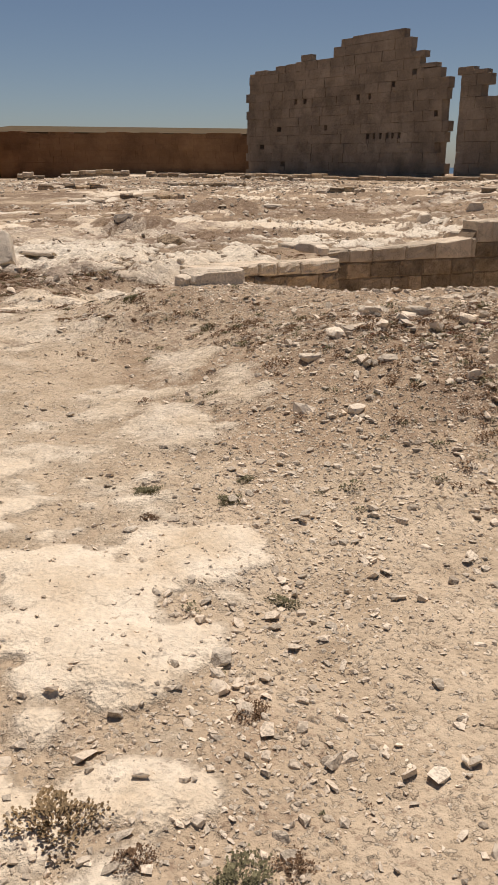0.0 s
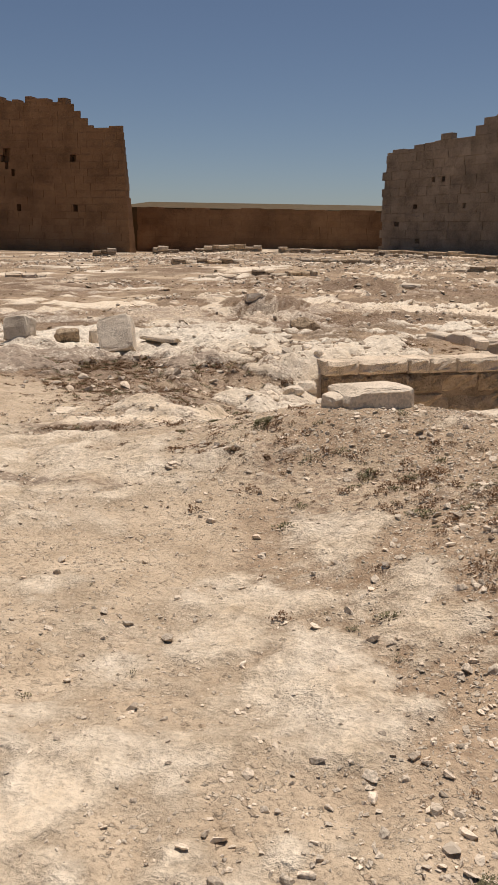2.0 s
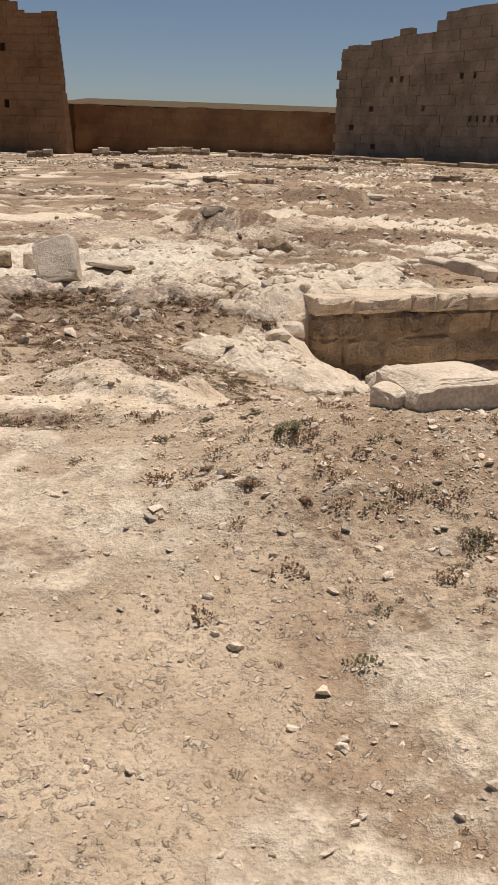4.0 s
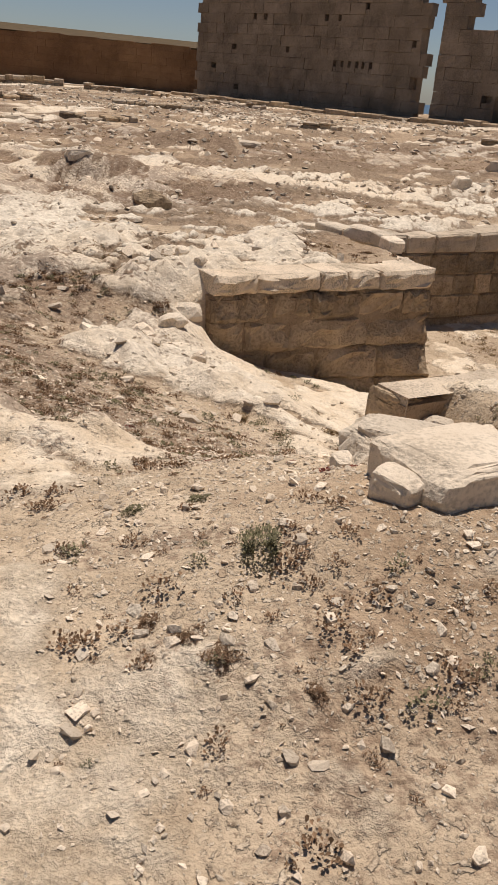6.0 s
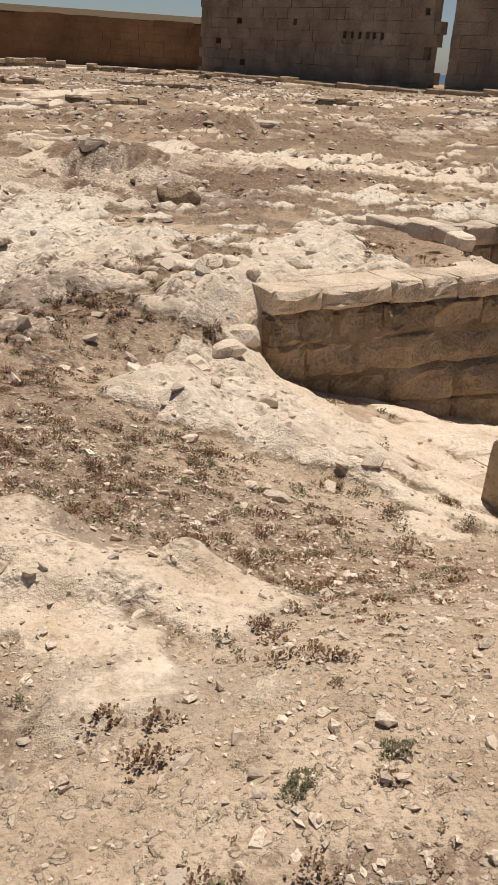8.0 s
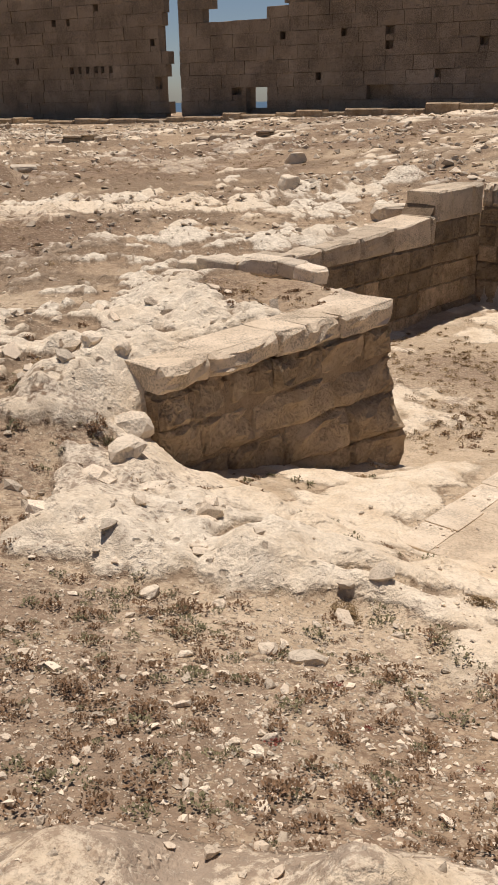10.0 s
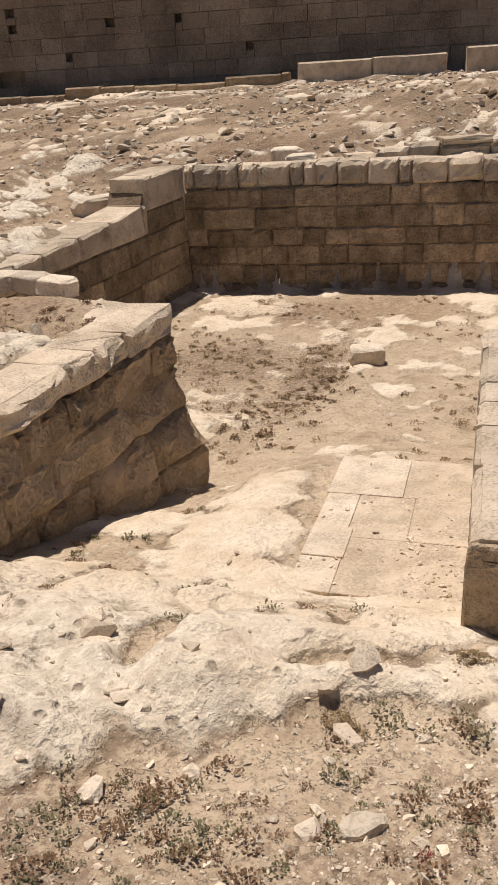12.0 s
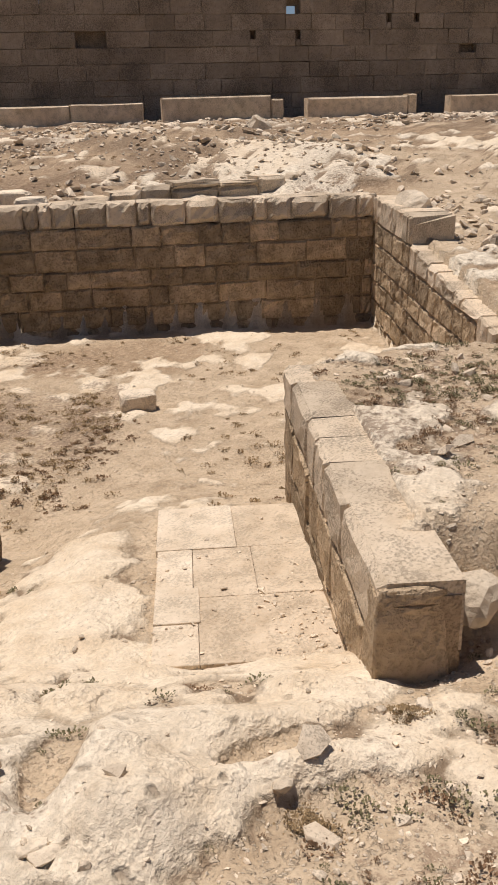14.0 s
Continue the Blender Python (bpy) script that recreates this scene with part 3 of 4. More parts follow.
def core(name, a, b, z0, zs, thick, inset=0.012):
    """The rough fill behind a face, with a top that follows the levels zs at even steps."""
    m, total = wall_frame(a, b)
    bm = bmesh.new()
    n = len(zs) - 1
    rows = []
    for k, z in enumerate(zs):
        u = total * k / n
        rows.append([bm.verts.new(m @ Vector(p)) for p in ((u, inset, z0), (u, thick, z0), (u, thick, z - 0.05), (u, inset, z - 0.05))])
    for r0, r1 in zip(rows, rows[1:]):
        for k in range(4):
            bm.faces.new((r0[k], r0[(k + 1) % 4], r1[(k + 1) % 4], r1[k]))
    bm.faces.new(rows[0])
    bm.faces.new(rows[-1][::-1])
    return mesh_object(name, bm, M_MORTAR)


def levels(pairs):
    us, zs = zip(*pairs)
    return lambda u: float(np.interp(u, us, zs))


# ---- sunken court ----
def court_wall(name, label, a, b, z0, pairs, course, length, seed, thick=0.5, **kw):
    top = levels(pairs)
    _, total = wall_frame(a, b)
    ob = tagged(core(name, a, b, z0 - 0.3, [top(total * k / 24) for k in range(25)], thick), label, "wall", kind="structure")
    masonry(ob, a, b, z0, top, course, length, thick + 0.02, seed, **kw)
    return ob


court_wall("wall_back", "coursed pale limestone retaining wall of the sunken court", NW, NE, -1.72, [(0, -0.1), (6.4, -0.1)], 0.27, 0.52, 11, material=M_BLOCK, rag=0.014)
masonry(bpy.data.objects["wall_back"], NW, NE, -0.1, levels([(0, 0.22), (6.4, 0.2)]), 0.31, 0.34, 0.45, 41, bev=0.045, rag=0.02)
court_wall("wall_west", "stepped limestone side wall of the sunken court", SPUR_D, NW, -1.75, [(0, -0.3), (2.6, -0.22), (4.35, -0.1), (4.36, 0.22), (6, 0.24)], 0.32, 0.55, 12, cuts=(4.355,))
spur = court_wall("wall_spur", "weathered limestone spur wall with a broken front face", SPUR_A, SPUR_B, -1.5, [(0, -0.3), (2.6, -0.3)], 0.33, 0.6, 13, bev=0.03, rag=0.024, proud=0.03, material=M_FACE, swell=0.06, flare=0.2)
masonry(spur, SPUR_A, SPUR_B, -0.3, levels([(0, -0.12), (2.6, -0.11)]), 0.19, 0.46, 0.42, 43, bev=0.026, rag=0.016, proud=0.03, swell=0.05)
court_wall("wall_spur_side", "rough return of the limestone spur", SPUR_B, SPUR_C, -1.7, [(0, -0.12), (1.4, -0.16)], 0.3, 0.5, 14, bev=0.04, rag=0.022)
court_wall("wall_east", "pitted limestone wall with a stepped top, lit from the side", NE, E_END, -1.72, [(0, 0.18), (2.2, 0.16), (2.21, -0.15), (5.3, -0.4)], 0.25, 0.4, 16, rag=0.01, bev=0.018, proud=0.015, cuts=(2.205,))
court_wall("wall_pier", "limestone pier wall with large capping stones", TER_C, PIER, -1.6, [(0, -0.27), (2.95, -0.25)], 0.34, 0.5, 19, thick=0.31, rag=0.007, bev=0.02, proud=0.01)

# ---- great precinct wall ----
WA, WD, WN = Vector((-5.4, 70.0, 0)), Vector((0.66, -0.7513, 0)), Vector((-0.7513, -0.66, 0))
great_top = levels([(0, 7.6), (3, 7.9), (5.6, 8.0), (5.7, 8.6), (7.0, 8.6), (7.1, 8.1), (9.4, 8.1), (9.6, 8.8), (11, 9.3), (16.2, 9.2), (16.3, 8.2), (17.4, 7.6), (17.6, 7.2),
                    (19.0, 6.6), (19.8, 6.2), (20.35, 6.1), (20.4, 6.6), (22.8, 6.5), (22.85, 4.95), (25.7, 4.95), (25.75, 5.5), (27.2, 5.5), (27.3, 7.5), (44, 8.0), (80, 8.0)])
great_base = levels([(0, -0.6), (20, -0.4), (40, 0.0), (80, 0.6)])


OPENINGS = [(24.85, 26.1, 0.9, 2.15), (46.9, 48.2, 5.4, 6.2), (57.6, 58.2, 4.9, 5.35)]
# small sockets in the face: place along the wall, height, width
SOCKETS = [(3.5, 3.2, 0.45), (5.4, 5.5, 0.3), (6.45, 5.5, 0.4), (4.0, 0.9, 0.5), (8.8, 3.2, 0.3), (1.4, 2.2, 0.5), (12.0, 5.6, 0.3), (13.1, 5.6, 0.25), (15.2, 5.7, 0.3),
           (13.1, 2.9, 0.22), (13.7, 2.9, 0.22), (14.3, 2.9, 0.22), (14.9, 2.9, 0.22), (15.4, 2.9, 0.22), (16.0, 2.9, 0.22), (17.0, 6.3, 0.35), (19.0, 4.3, 0.3),
           (27.0, 3.8, 0.3), (30.3, 3.9, 0.3), (32.6, 4.0, 0.4), (32.6, 3.3, 0.4), (37.0, 3.6, 0.4), (32.2, 1.5, 1.3), (49.3, 3.85, 1.25), (56.1, 4.2, 0.25),
           (62.2, 4.5, 0.25), (63.5, 4.5, 0.25), (58.1, 4.2, 0.2), (24.3, 1.8, 0.6), (29.0, 2.4, 0.3), (35.0, 2.4, 0.3), (40.0, 3.2, 0.3), (43.0, 2.3, 0.35), (66.0, 3.2, 0.8)]


def breach(z):
    """Left edge of the ragged breach at a height."""
    return 19.45 + 0.35 * math.sin(z * 2.3) + 0.22 * math.sin(z * 7.1 + 1) + 0.05 * z


def great_wall():
    rng = random.Random(5)
    wall = tagged(new("wall_precinct"), "tall shaded ashlar precinct wall with breaches and sockets", "wall", kind="structure")
    far = bmesh.new()
    rot = Matrix.Rotation(math.atan2(WD.y, WD.x), 4, "Z")
    course = 0.62
    made = []
    for r in range(18):
        z = -0.6 + r * course
        mid_z = z + course / 2
        cuts = [(breach(mid_z), 20.75)] if mid_z < 6.0 else []
        cuts += [(p, q) for p, q, g, h in OPENINGS if g < mid_z < h]
        cuts += [(p - w / 2, p + w / 2) for p, h, w in SOCKETS if abs(h - mid_z) < course / 2]
        spans, pos = [], -0.2 - 0.55 * abs(math.sin(r * 1.7)) * (1 if r < 12 else 0.3)
        for p, q in sorted(cuts):
            spans.append((pos, p))
            pos = q
        spans.append((pos, 78.0))
        for p, h, w in SOCKETS:
            if abs(h - mid_z) < course / 2 and w < 1:
                made.append((p - w / 2, w, z, 0.28))
        for lo, hi in spans:
            s0 = lo
            first = 0.6 if r % 2 else 1.15
            while s0 < hi - 0.05:
                w = first if s0 == lo else rng.uniform(0.95, 1.45)
                s1 = hi if hi - s0 - w < 0.45 else s0 + w
                mid = (s0 + s1) / 2
                top = great_top(mid)
                keep = z + course * 0.2 < top and z + course > great_base(mid)
                if keep:
                    made.append((s0, s1 - s0, z, min(course, max(0.12, top - z + rng.uniform(-0.12, 0.12)))))
                s0 = s1
    chosen = set(sorted(made, key=lambda q: abs(q[0] - 52) + 2.5 * abs(q[2] - 2.0))[:300])
    for q in made:
        s0, w, z, high = q
        m = Matrix.Translation(WA + WD * s0 + Vector((0, 0, z)) + WN * rng.uniform(-0.03, 0.02)) @ rot
        bm = bmesh.new()
        near = q in chosen
        block_bm(bm, w - 0.012, high - 0.012, 0.5, rng, 0.014 if near else 0.01, 0.02, 2, 2)
        if near:
            mesh_object("block", bm, M_GREAT, wall).matrix_basis = m
        else:
            me = bpy.data.meshes.new("tmp")
            bm.transform(m)
            bm.to_mesh(me)
            bm.free()
            far.from_mesh(me)
            bpy.data.meshes.remove(me)
    tagged(mesh_object("blocks", far, M_GREAT_FAR, wall), kind="stuff")
    fill = bmesh.new()

    def back(s0, s1, z0, z1):
        p, q = WA + WD * s0, WA + WD * s1
        a1, b1 = p - WN * 0.45, q - WN * 0.45
        a2, b2 = p - WN * 0.95, q - WN * 0.95
        prism(fill, [(a1.x, a1.y), (b1.x, b1.y), (b2.x, b2.y), (a2.x, a2.y)], z0, z1)

    pos = 0.0
    edges = [19.2, 20.85, 24.85, 26.1, 46.9, 48.2, 57.6, 58.2, 78.0]
    for lo, hi in zip([0.0] + edges, edges):
        if lo == 19.2:
            continue
        for k in range(int((hi - lo) / 1.2) + 1):
            u0, u1 = lo + k * 1.2, min(lo + k * 1.2 + 1.2, hi)
            if u1 - u0 < 0.02:
                continue
            top = min(great_top(u0), great_top(u1)) - 0.75
            op = [o for o in OPENINGS if o[0] <= (u0 + u1) / 2 <= o[1]]
            if op:
                back(u0, u1, -1.0, op[0][2])
                if op[0][3] < top:
                    back(u0, u1, op[0][3], top)
            else:
                back(u0, u1, -1.0, top)
    mesh_object("core", fill, M_GREAT_FAR, wall)


great_wall()


# ---- pylon and far precinct wall ----
def far_face(name, a, b, z0, top, course, length, depth, seed, material, batter=0.0, holes=()):
    """A distant ashlar face as one mesh of joined blocks."""
    rng = random.Random(seed)
    m, total = wall_frame(a, b)
    bm = bmesh.new()
    z = z0
    while z < max(top(total * k / 30) for k in range(31)):
        u = -rng.random() * length
        while u < total:
            w = length * rng.uniform(0.7, 1.3)
            u0, u1 = max(u, 0), min(u + w, total - batter * (z - z0))
            u += w
            mid = (u0 + u1) / 2
            if u1 - u0 < 0.1 or z + 0.5 * course > top(mid):
                continue
            y = batter * (z - z0) + rng.uniform(-0.02, 0.02)
            pieces = [(u0, u1 - 0.012)]
            for p, q, g, h in holes:
                if g < z + course / 2 < h:
                    pieces = [c for lo, hi in pieces for c in ((lo, min(hi, p)), (max(lo, q), hi)) if c[1] - c[0] > 0.02]
            high = min(z + course, top(mid) + rng.uniform(-0.1, 0.1)) if z + 1.5 * course > top(mid) else z + course
            before = len(bm.verts)
            for lo, hi in pieces:
                prism(bm, [(lo, y), (hi, y), (hi, depth), (lo, depth)], z + 0.008, max(high, z + 0.1))
            bm.verts.ensure_lookup_table()
            for v in bm.verts[before:]:
                v.co = m @ v.co
        z += course
    return mesh_object(name, bm, material)


pylon_top = levels([(0, 11.4), (22.0, 11.2), (22.1, 10.6), (23.0, 10.1), (23.2, 9.6), (24.0, 9.3), (40, 9.1)])
pylon = tagged(new("pylon"), "massive brown limestone temple pylon with battered faces and square holes", "pylon")
masonry_face = far_face("masonry", (-51.7, 67.0), (-24.95, 65.6), -1.0, pylon_top, 0.55, 1.1, 1.2, 3, M_PYLON, 0.1,
                        [(12.9, 13.6, -1, 1.9), (16.5, 16.9, 2.9, 3.4), (21.65, 22.05, 2.9, 3.4), (15.0, 15.8, 6.8, 7.2), (15.2, 15.9, 7.25, 7.8), (15.4, 15.7, 6.2, 6.8), (16.0, 16.3, 5.7, 6.2), (21.3, 21.8, 6.8, 7.3)])
tagged(masonry_face, kind="stuff").parent = pylon
kb = bmesh.new()
prism(kb, [(-52, 68.3), (-28.6, 67.4), (-28.9, 69), (-52, 71)], -1.2, 9.0)
part("core", kb, M_PYLON, pylon)
loose = far_face("coping", (-51.7, 68.1), (-30.8, 67.05), 11.0, lambda u: 11.55 + 0.3 * math.sin(u * 3.1) * math.sin(u * 1.3 + 1), 0.28, 0.5, 0.9, 8, M_PYLON)
tagged(loose, kind="stuff").parent = pylon
far_wall = tagged(far_face("wall_far", (-27.0, 72.5), (-5.2, 72.5), -1.0, levels([(0, 3.4), (40, 3.3)]), 0.5, 1.4, 1.6, 4, M_PYLON), "long low brown precinct wall", "wall", kind="structure")
bk = bmesh.new()
prism(bk, [(-30, 74.3), (-4, 74.3), (-4, 84), (-30, 84)], -1, [3.5, 3.4, 4.15, 4.3])
tagged(mesh_object("bank", bk, M_BERM), "scrubby earth bank rising behind the far wall", "bank", kind="structure")


# ---- low remains of walls ----
def low_wall(label, a, b, h, course, length, seed, thick=0.45, material=None, least=0.45):
    rng = random.Random(seed)
    m, total = wall_frame(a, b)
    zs = [ground_z(a[0] + (b[0] - a[0]) * k / 6, a[1] + (b[1] - a[1]) * k / 6) for k in range(7)]
    base = levels([(total * k / 6, z) for k, z in enumerate(zs)])
    wall = tagged(new("low_wall"), label, "low wall")
    u = 0.0
    while u < total - 0.1:
        w = min(length * rng.uniform(0.65, 1.4), total - u)
        z, t = base(u + w / 2) - 0.12, base(u + w / 2) + h * rng.uniform(least, 1.1)
        while z < t - 0.06:
            hh = min(course * rng.uniform(0.85, 1.15), t - z)
            bm = bmesh.new()
            block_bm(bm, w - 0.01, hh - 0.008, thick * rng.uniform(0.8, 1.1), rng, min(0.05, hh * 0.2), 0.025)
            mesh_object("block", bm, material or (M_CAP if z + hh > t - 0.02 else M_BLOCK), wall).matrix_basis = m @ Matrix.Translation((u, rng.uniform(-0.04, 0.04), z)) @ Matrix.Rotation(radians(rng.uniform(-2, 2)), 4, "Z")
            z += hh
        u += w
    return wall


def along(s0, off):
    p = WA + WD * s0 + WN * off
    return (p.x, p.y)


low_wall("low coursed footing of pale stone behind the sunken court", (6.35, 17.2), (9.5, 15.15), 0.24, 0.3, 0.6, 31, 0.4, M_CAP, 0.8)
FOOT = "low weathered stone footing in front of the tall precinct wall"
for s0, s1, h, seed in ((45.3, 50.9, 0.62, 32), (51.6, 56.4, 0.66, 33), (57.4, 62.0, 0.55, 34), (63.5, 68.5, 0.55, 35), (36.0, 45.0, 0.4, 36), (27.0, 36.0, 0.35, 37), (19.0, 27.0, 0.35, 38), (2.0, 19.0, 0.3, 39)):
    if s0 > 45:
        low_wall(FOOT, along(s0, 4.0), along(s1, 4.0), h * 1.3, 0.9, 4.0, seed, 0.6, M_CAP, 0.85)
    else:
        low_wall(FOOT, along(s0, 4.0), along(s1, 4.0), h, 0.5, 1.6, seed, 0.6, M_FACE)
FAR = "ruined low wall fragment of sun-bleached stone"
for k, (a0, b0, h) in enumerate((((-15.5, 29.0), (-14.2, 29.6), 0.3), ((-12.7, 28.6), (-12.3, 28.8), 0.25), ((-11.5, 27.3), (-11.0, 27.6), 0.25), ((-13.4, 41.5), (-10.4, 43.0), 0.45),
                                 ((-8.9, 31.2), (-7.7, 31.8), 0.3), ((-7.7, 34.8), (-5.4, 36.2), 0.35), ((-8.0, 46.4), (-3.8, 45.2), 0.4), ((-20.4, 58.0), (-18.6, 58.4), 0.9),
                                 ((-17.6, 59.0), (-13.0, 59.6), 0.8), ((-11.5, 58.0), (-6.5, 57.0), 0.6), ((-5.0, 56.0), (-1.0, 53.0), 0.5), ((-24.0, 56.0), (-22.5, 56.5), 0.8), ((0.0, 42.0), (2.2, 41.0), 0.4), ((5.0, 38.0), (8.0, 36.0), 0.35))):
    low_wall(FAR, a0, b0, h * 0.6, 0.3, 0.55, 50 + k, 0.6)


# ---- single stones ----
def boulder(name, label, x, y, size, turn=0.0, seed=1, square=0.55, sink=0.25, z=None, tilt=0.0, lump=0.12, material=None, detail=3, category="rock"):
    rng = random.Random(seed)
    bm = bmesh.new()
    bmesh.ops.create_icosphere(bm, subdivisions=detail, radius=1)
    off = Vector((rng.uniform(0, 50), rng.uniform(0, 50), rng.uniform(0, 50)))
    cuts = [(Vector((rng.gauss(0, 1), rng.gauss(0, 1), rng.gauss(0, 0.8))).normalized(), rng.uniform(0.62, 0.85)) for _ in range(9)]
    for v in bm.verts:
        p = Vector([math.copysign(abs(c) ** square, c) for c in v.co])
        for nrm, lim in cuts:
            over = p.dot(nrm) - lim * (1.7 if square < 0.45 else 1.0)
            if over > 0:
                p -= nrm * over * 0.92
        n1 = noise.noise(v.co * 1.3 + off) + 0.6 * noise.noise(v.co * 3.1 + off) + 0.4 * noise.noise(v.co * 7 + off)
        p *= 1 + lump * n1
        v.co = Vector((p.x * size[0], p.y * size[1], p.z * size[2])) * 0.56
    ob = mesh_object(name, bm, material or M_BOULDER, smooth=False)
    g = ground_z(x, y) if z is None else z
    ob.matrix_basis = pose(x, y, g + size[2] * (0.5 - sink), tilt, tilt * 0.4, turn)
    return tagged(ob, label, category)


boulder("stone_slab", "broad pale limestone slab lying on the spoil heap", -0.58, 7.1, (0.44, 0.36, 0.16), 28, 2, 0.3, 0.2, lump=0.06, tilt=-3, detail=4)
boulder("flat_rock", "flat pale cracked limestone rock beside a larger slab", -0.72, 7.5, (0.46, 0.3, 0.18), -15, 3, 0.5, 0.3, detail=4, lump=0.18)
boulder("stone_block", "small pinkish squared stone leaning below the slab", -0.8, 6.95, (0.15, 0.11, 0.11), -40, 4, 0.42, 0.25, tilt=10)
boulder("boulder", "small rounded pale stone beside the slab", -0.92, 7.3, (0.09, 0.08, 0.06), 20, 5, 0.55, 0.2)
pm, pier_long = wall_frame(TER_C, PIER)
end_stone = boulder("block", "", 0, 0, (0.27, 0.3, 0.66), 0, 61, 0.14, 0.0, z=0.0, lump=0.05, material=M_FACE, detail=4)
end_stone.parent = bpy.data.objects["wall_pier"]
end_stone.matrix_basis = pm @ Matrix.Translation((pier_long - 0.12, 0.15, -0.63))
for key in ("category", "label"):
    if key in end_stone:
        del end_stone[key]
boulder("boulder", "pitted pale boulder against the pier", 0.0, 9.6, (0.26, 0.22, 0.2), -20, 66, 0.7, 0.12, z=-0.53, lump=0.2)
boulder("boulder", "smooth pale boulder near the pier", 0.27, 9.4, (0.32, 0.28, 0.22), 10, 7, 0.62, 0.15, z=-0.52)
boulder("standing_block", "upright tilted limestone block in dry scrub", -4.68, 12.8, (0.44, 0.22, 0.52), 10, 8, 0.26, 0.15, tilt=-36)
boulder("stone_block", "short squared limestone block in dry scrub", -6.3, 13.0, (0.38, 0.3, 0.34), 5, 9, 0.38, 0.15, tilt=-20)
boulder("boulder", "small white stone behind an upright block", -5.3, 13.5, (0.28, 0.25, 0.36), 0, 10, 0.45, 0.15)
boulder("boulder", "dark weathered stone in dry scrub", -5.7, 13.25, (0.36, 0.3, 0.3), 40, 11, 0.5, 0.2, material=M_BLOCK)
boulder("flat_rock", "thin flat slab leaning on the ground", -4.15, 13.2, (0.55, 0.3, 0.1), -5, 12, 0.45, 0.1, tilt=4)
boulder("stone_block", "squared limestone block alone on the court floor", 3.73, 14.02, (0.34, 0.25, 0.18), -50, 13, 0.3, 0.1, lump=0.06)
boulder("boulder", "brown weathered boulder on top of the court wall", 7.7, 12.45, (0.75, 0.5, 0.42), 20, 14, 0.5, 0.2)
boulder("boulder", "rounded stone on top of the court wall", 7.2, 12.0, (0.35, 0.3, 0.25), 60, 15, 0.5, 0.2)
boulder("stone_block", "loose squared stone behind the court wall", 6.55, 18.15, (0.45, 0.35, 0.3), -50, 16, 0.35, 0.2)
boulder("stone_block", "loose squared stone behind the court wall", 6.35, 17.65, (0.42, 0.35, 0.3), -50, 17, 0.35, 0.2)
boulder("flat_rock", "long flat block lying behind the court corner", 3.4, 18.6, (0.75, 0.35, 0.22), 0, 18, 0.33, 0.15)
boulder("boulder", "rounded boulder on the rocky plateau", 2.95, 22.3, (0.42, 0.36, 0.38), 0, 19, 0.55, 0.2)
boulder("boulder", "rounded boulder on the rocky plateau", 5.2, 28.1, (0.55, 0.4, 0.3), 0, 20, 0.5, 0.2)
boulder("boulder", "brown boulder in a hollow", -4.4, 20.3, (0.6, 0.4, 0.22), 0, 21, 0.6, 0.45)
boulder("boulder", "brown boulder in a hollow", -2.75, 17.4, (0.5, 0.35, 0.3), 15, 22, 0.5, 0.3, material=M_BLOCK)
boulder("flat_rock", "pale flat square stone on the plateau", -1.4, 31.0, (0.6, 0.9, 0.15), 0, 23, 0.35, 0.1)
boulder("boulder", "large rock by the far footing", 17.5, 20.0, (0.7, 0.6, 0.6), 0, 24, 0.5, 0.2)
STEP = "pale angular stone on the bedrock shelf"
for k, (x, y, w, d, h, turn) in enumerate(((-1.57, 9.32, 0.17, 0.11, 0.08, -25), (-1.7, 9.4, 0.1, 0.08, 0.07, 10), (-2.05, 9.93, 0.12, 0.09, 0.07, 40), (-1.74, 10.22, 0.12, 0.06, 0.035, -30),
                                           (-1.76, 10.28, 0.13, 0.06, 0.03, -30), (-1.77, 9.82, 0.07, 0.06, 0.05, 0), (-1.22, 9.8, 0.09, 0.07, 0.05, 20), (-0.68, 9.7, 0.06, 0.06, 0.06, 0),
                                           (-0.59, 9.58, 0.09, 0.07, 0.05, 30), (-1.9, 12.6, 0.2, 0.15, 0.14, 20), (-1.72, 12.45, 0.16, 0.13, 0.12, 50), (-1.78, 11.9, 0.28, 0.22, 0.2, 20), (-1.88, 11.5, 0.3, 0.22, 0.2, 60), (-2.1, 11.2, 0.24, 0.2, 0.16, 30),
                                           (-1.8, 11.15, 0.22, 0.18, 0.15, -10), (0.3, 4.75, 0.14, 0.1, 0.08, 20), (0.45, 5.0, 0.17, 0.13, 0.1, 40), (0.75, 4.5, 0.12, 0.09, 0.06, 0), (0.55, 4.0, 0.13, 0.1, 0.07, 30), (1.0, 5.4, 0.22, 0.16, 0.12, 10),
                                           (0.7, 5.6, 0.2, 0.14, 0.1, -20), (0.1, 1.95, 0.08, 0.07, 0.06, 0), (-0.35, 2.75, 0.06, 0.05, 0.03, 0), (0.62, 3.35, 0.05, 0.045, 0.045, 0), (0.55, 3.5, 0.04, 0.04, 0.035, 0), (0.45, 3.4, 0.05, 0.04, 0.035, 0))):
    q = 0.95 if 9 <= k < 15 else 0.85
    boulder("stone", STEP if k < 15 else "angular pale stone on the dusty path edge", x, y, (w * q, d * q, h * q * 0.8), turn, 100 + k, 0.75 if 9 <= k < 15 else 0.6, 0.5 if 9 <= k < 15 else 0.32, lump=0.25 if 9 <= k < 15 else 0.12, detail=2, category="stone")


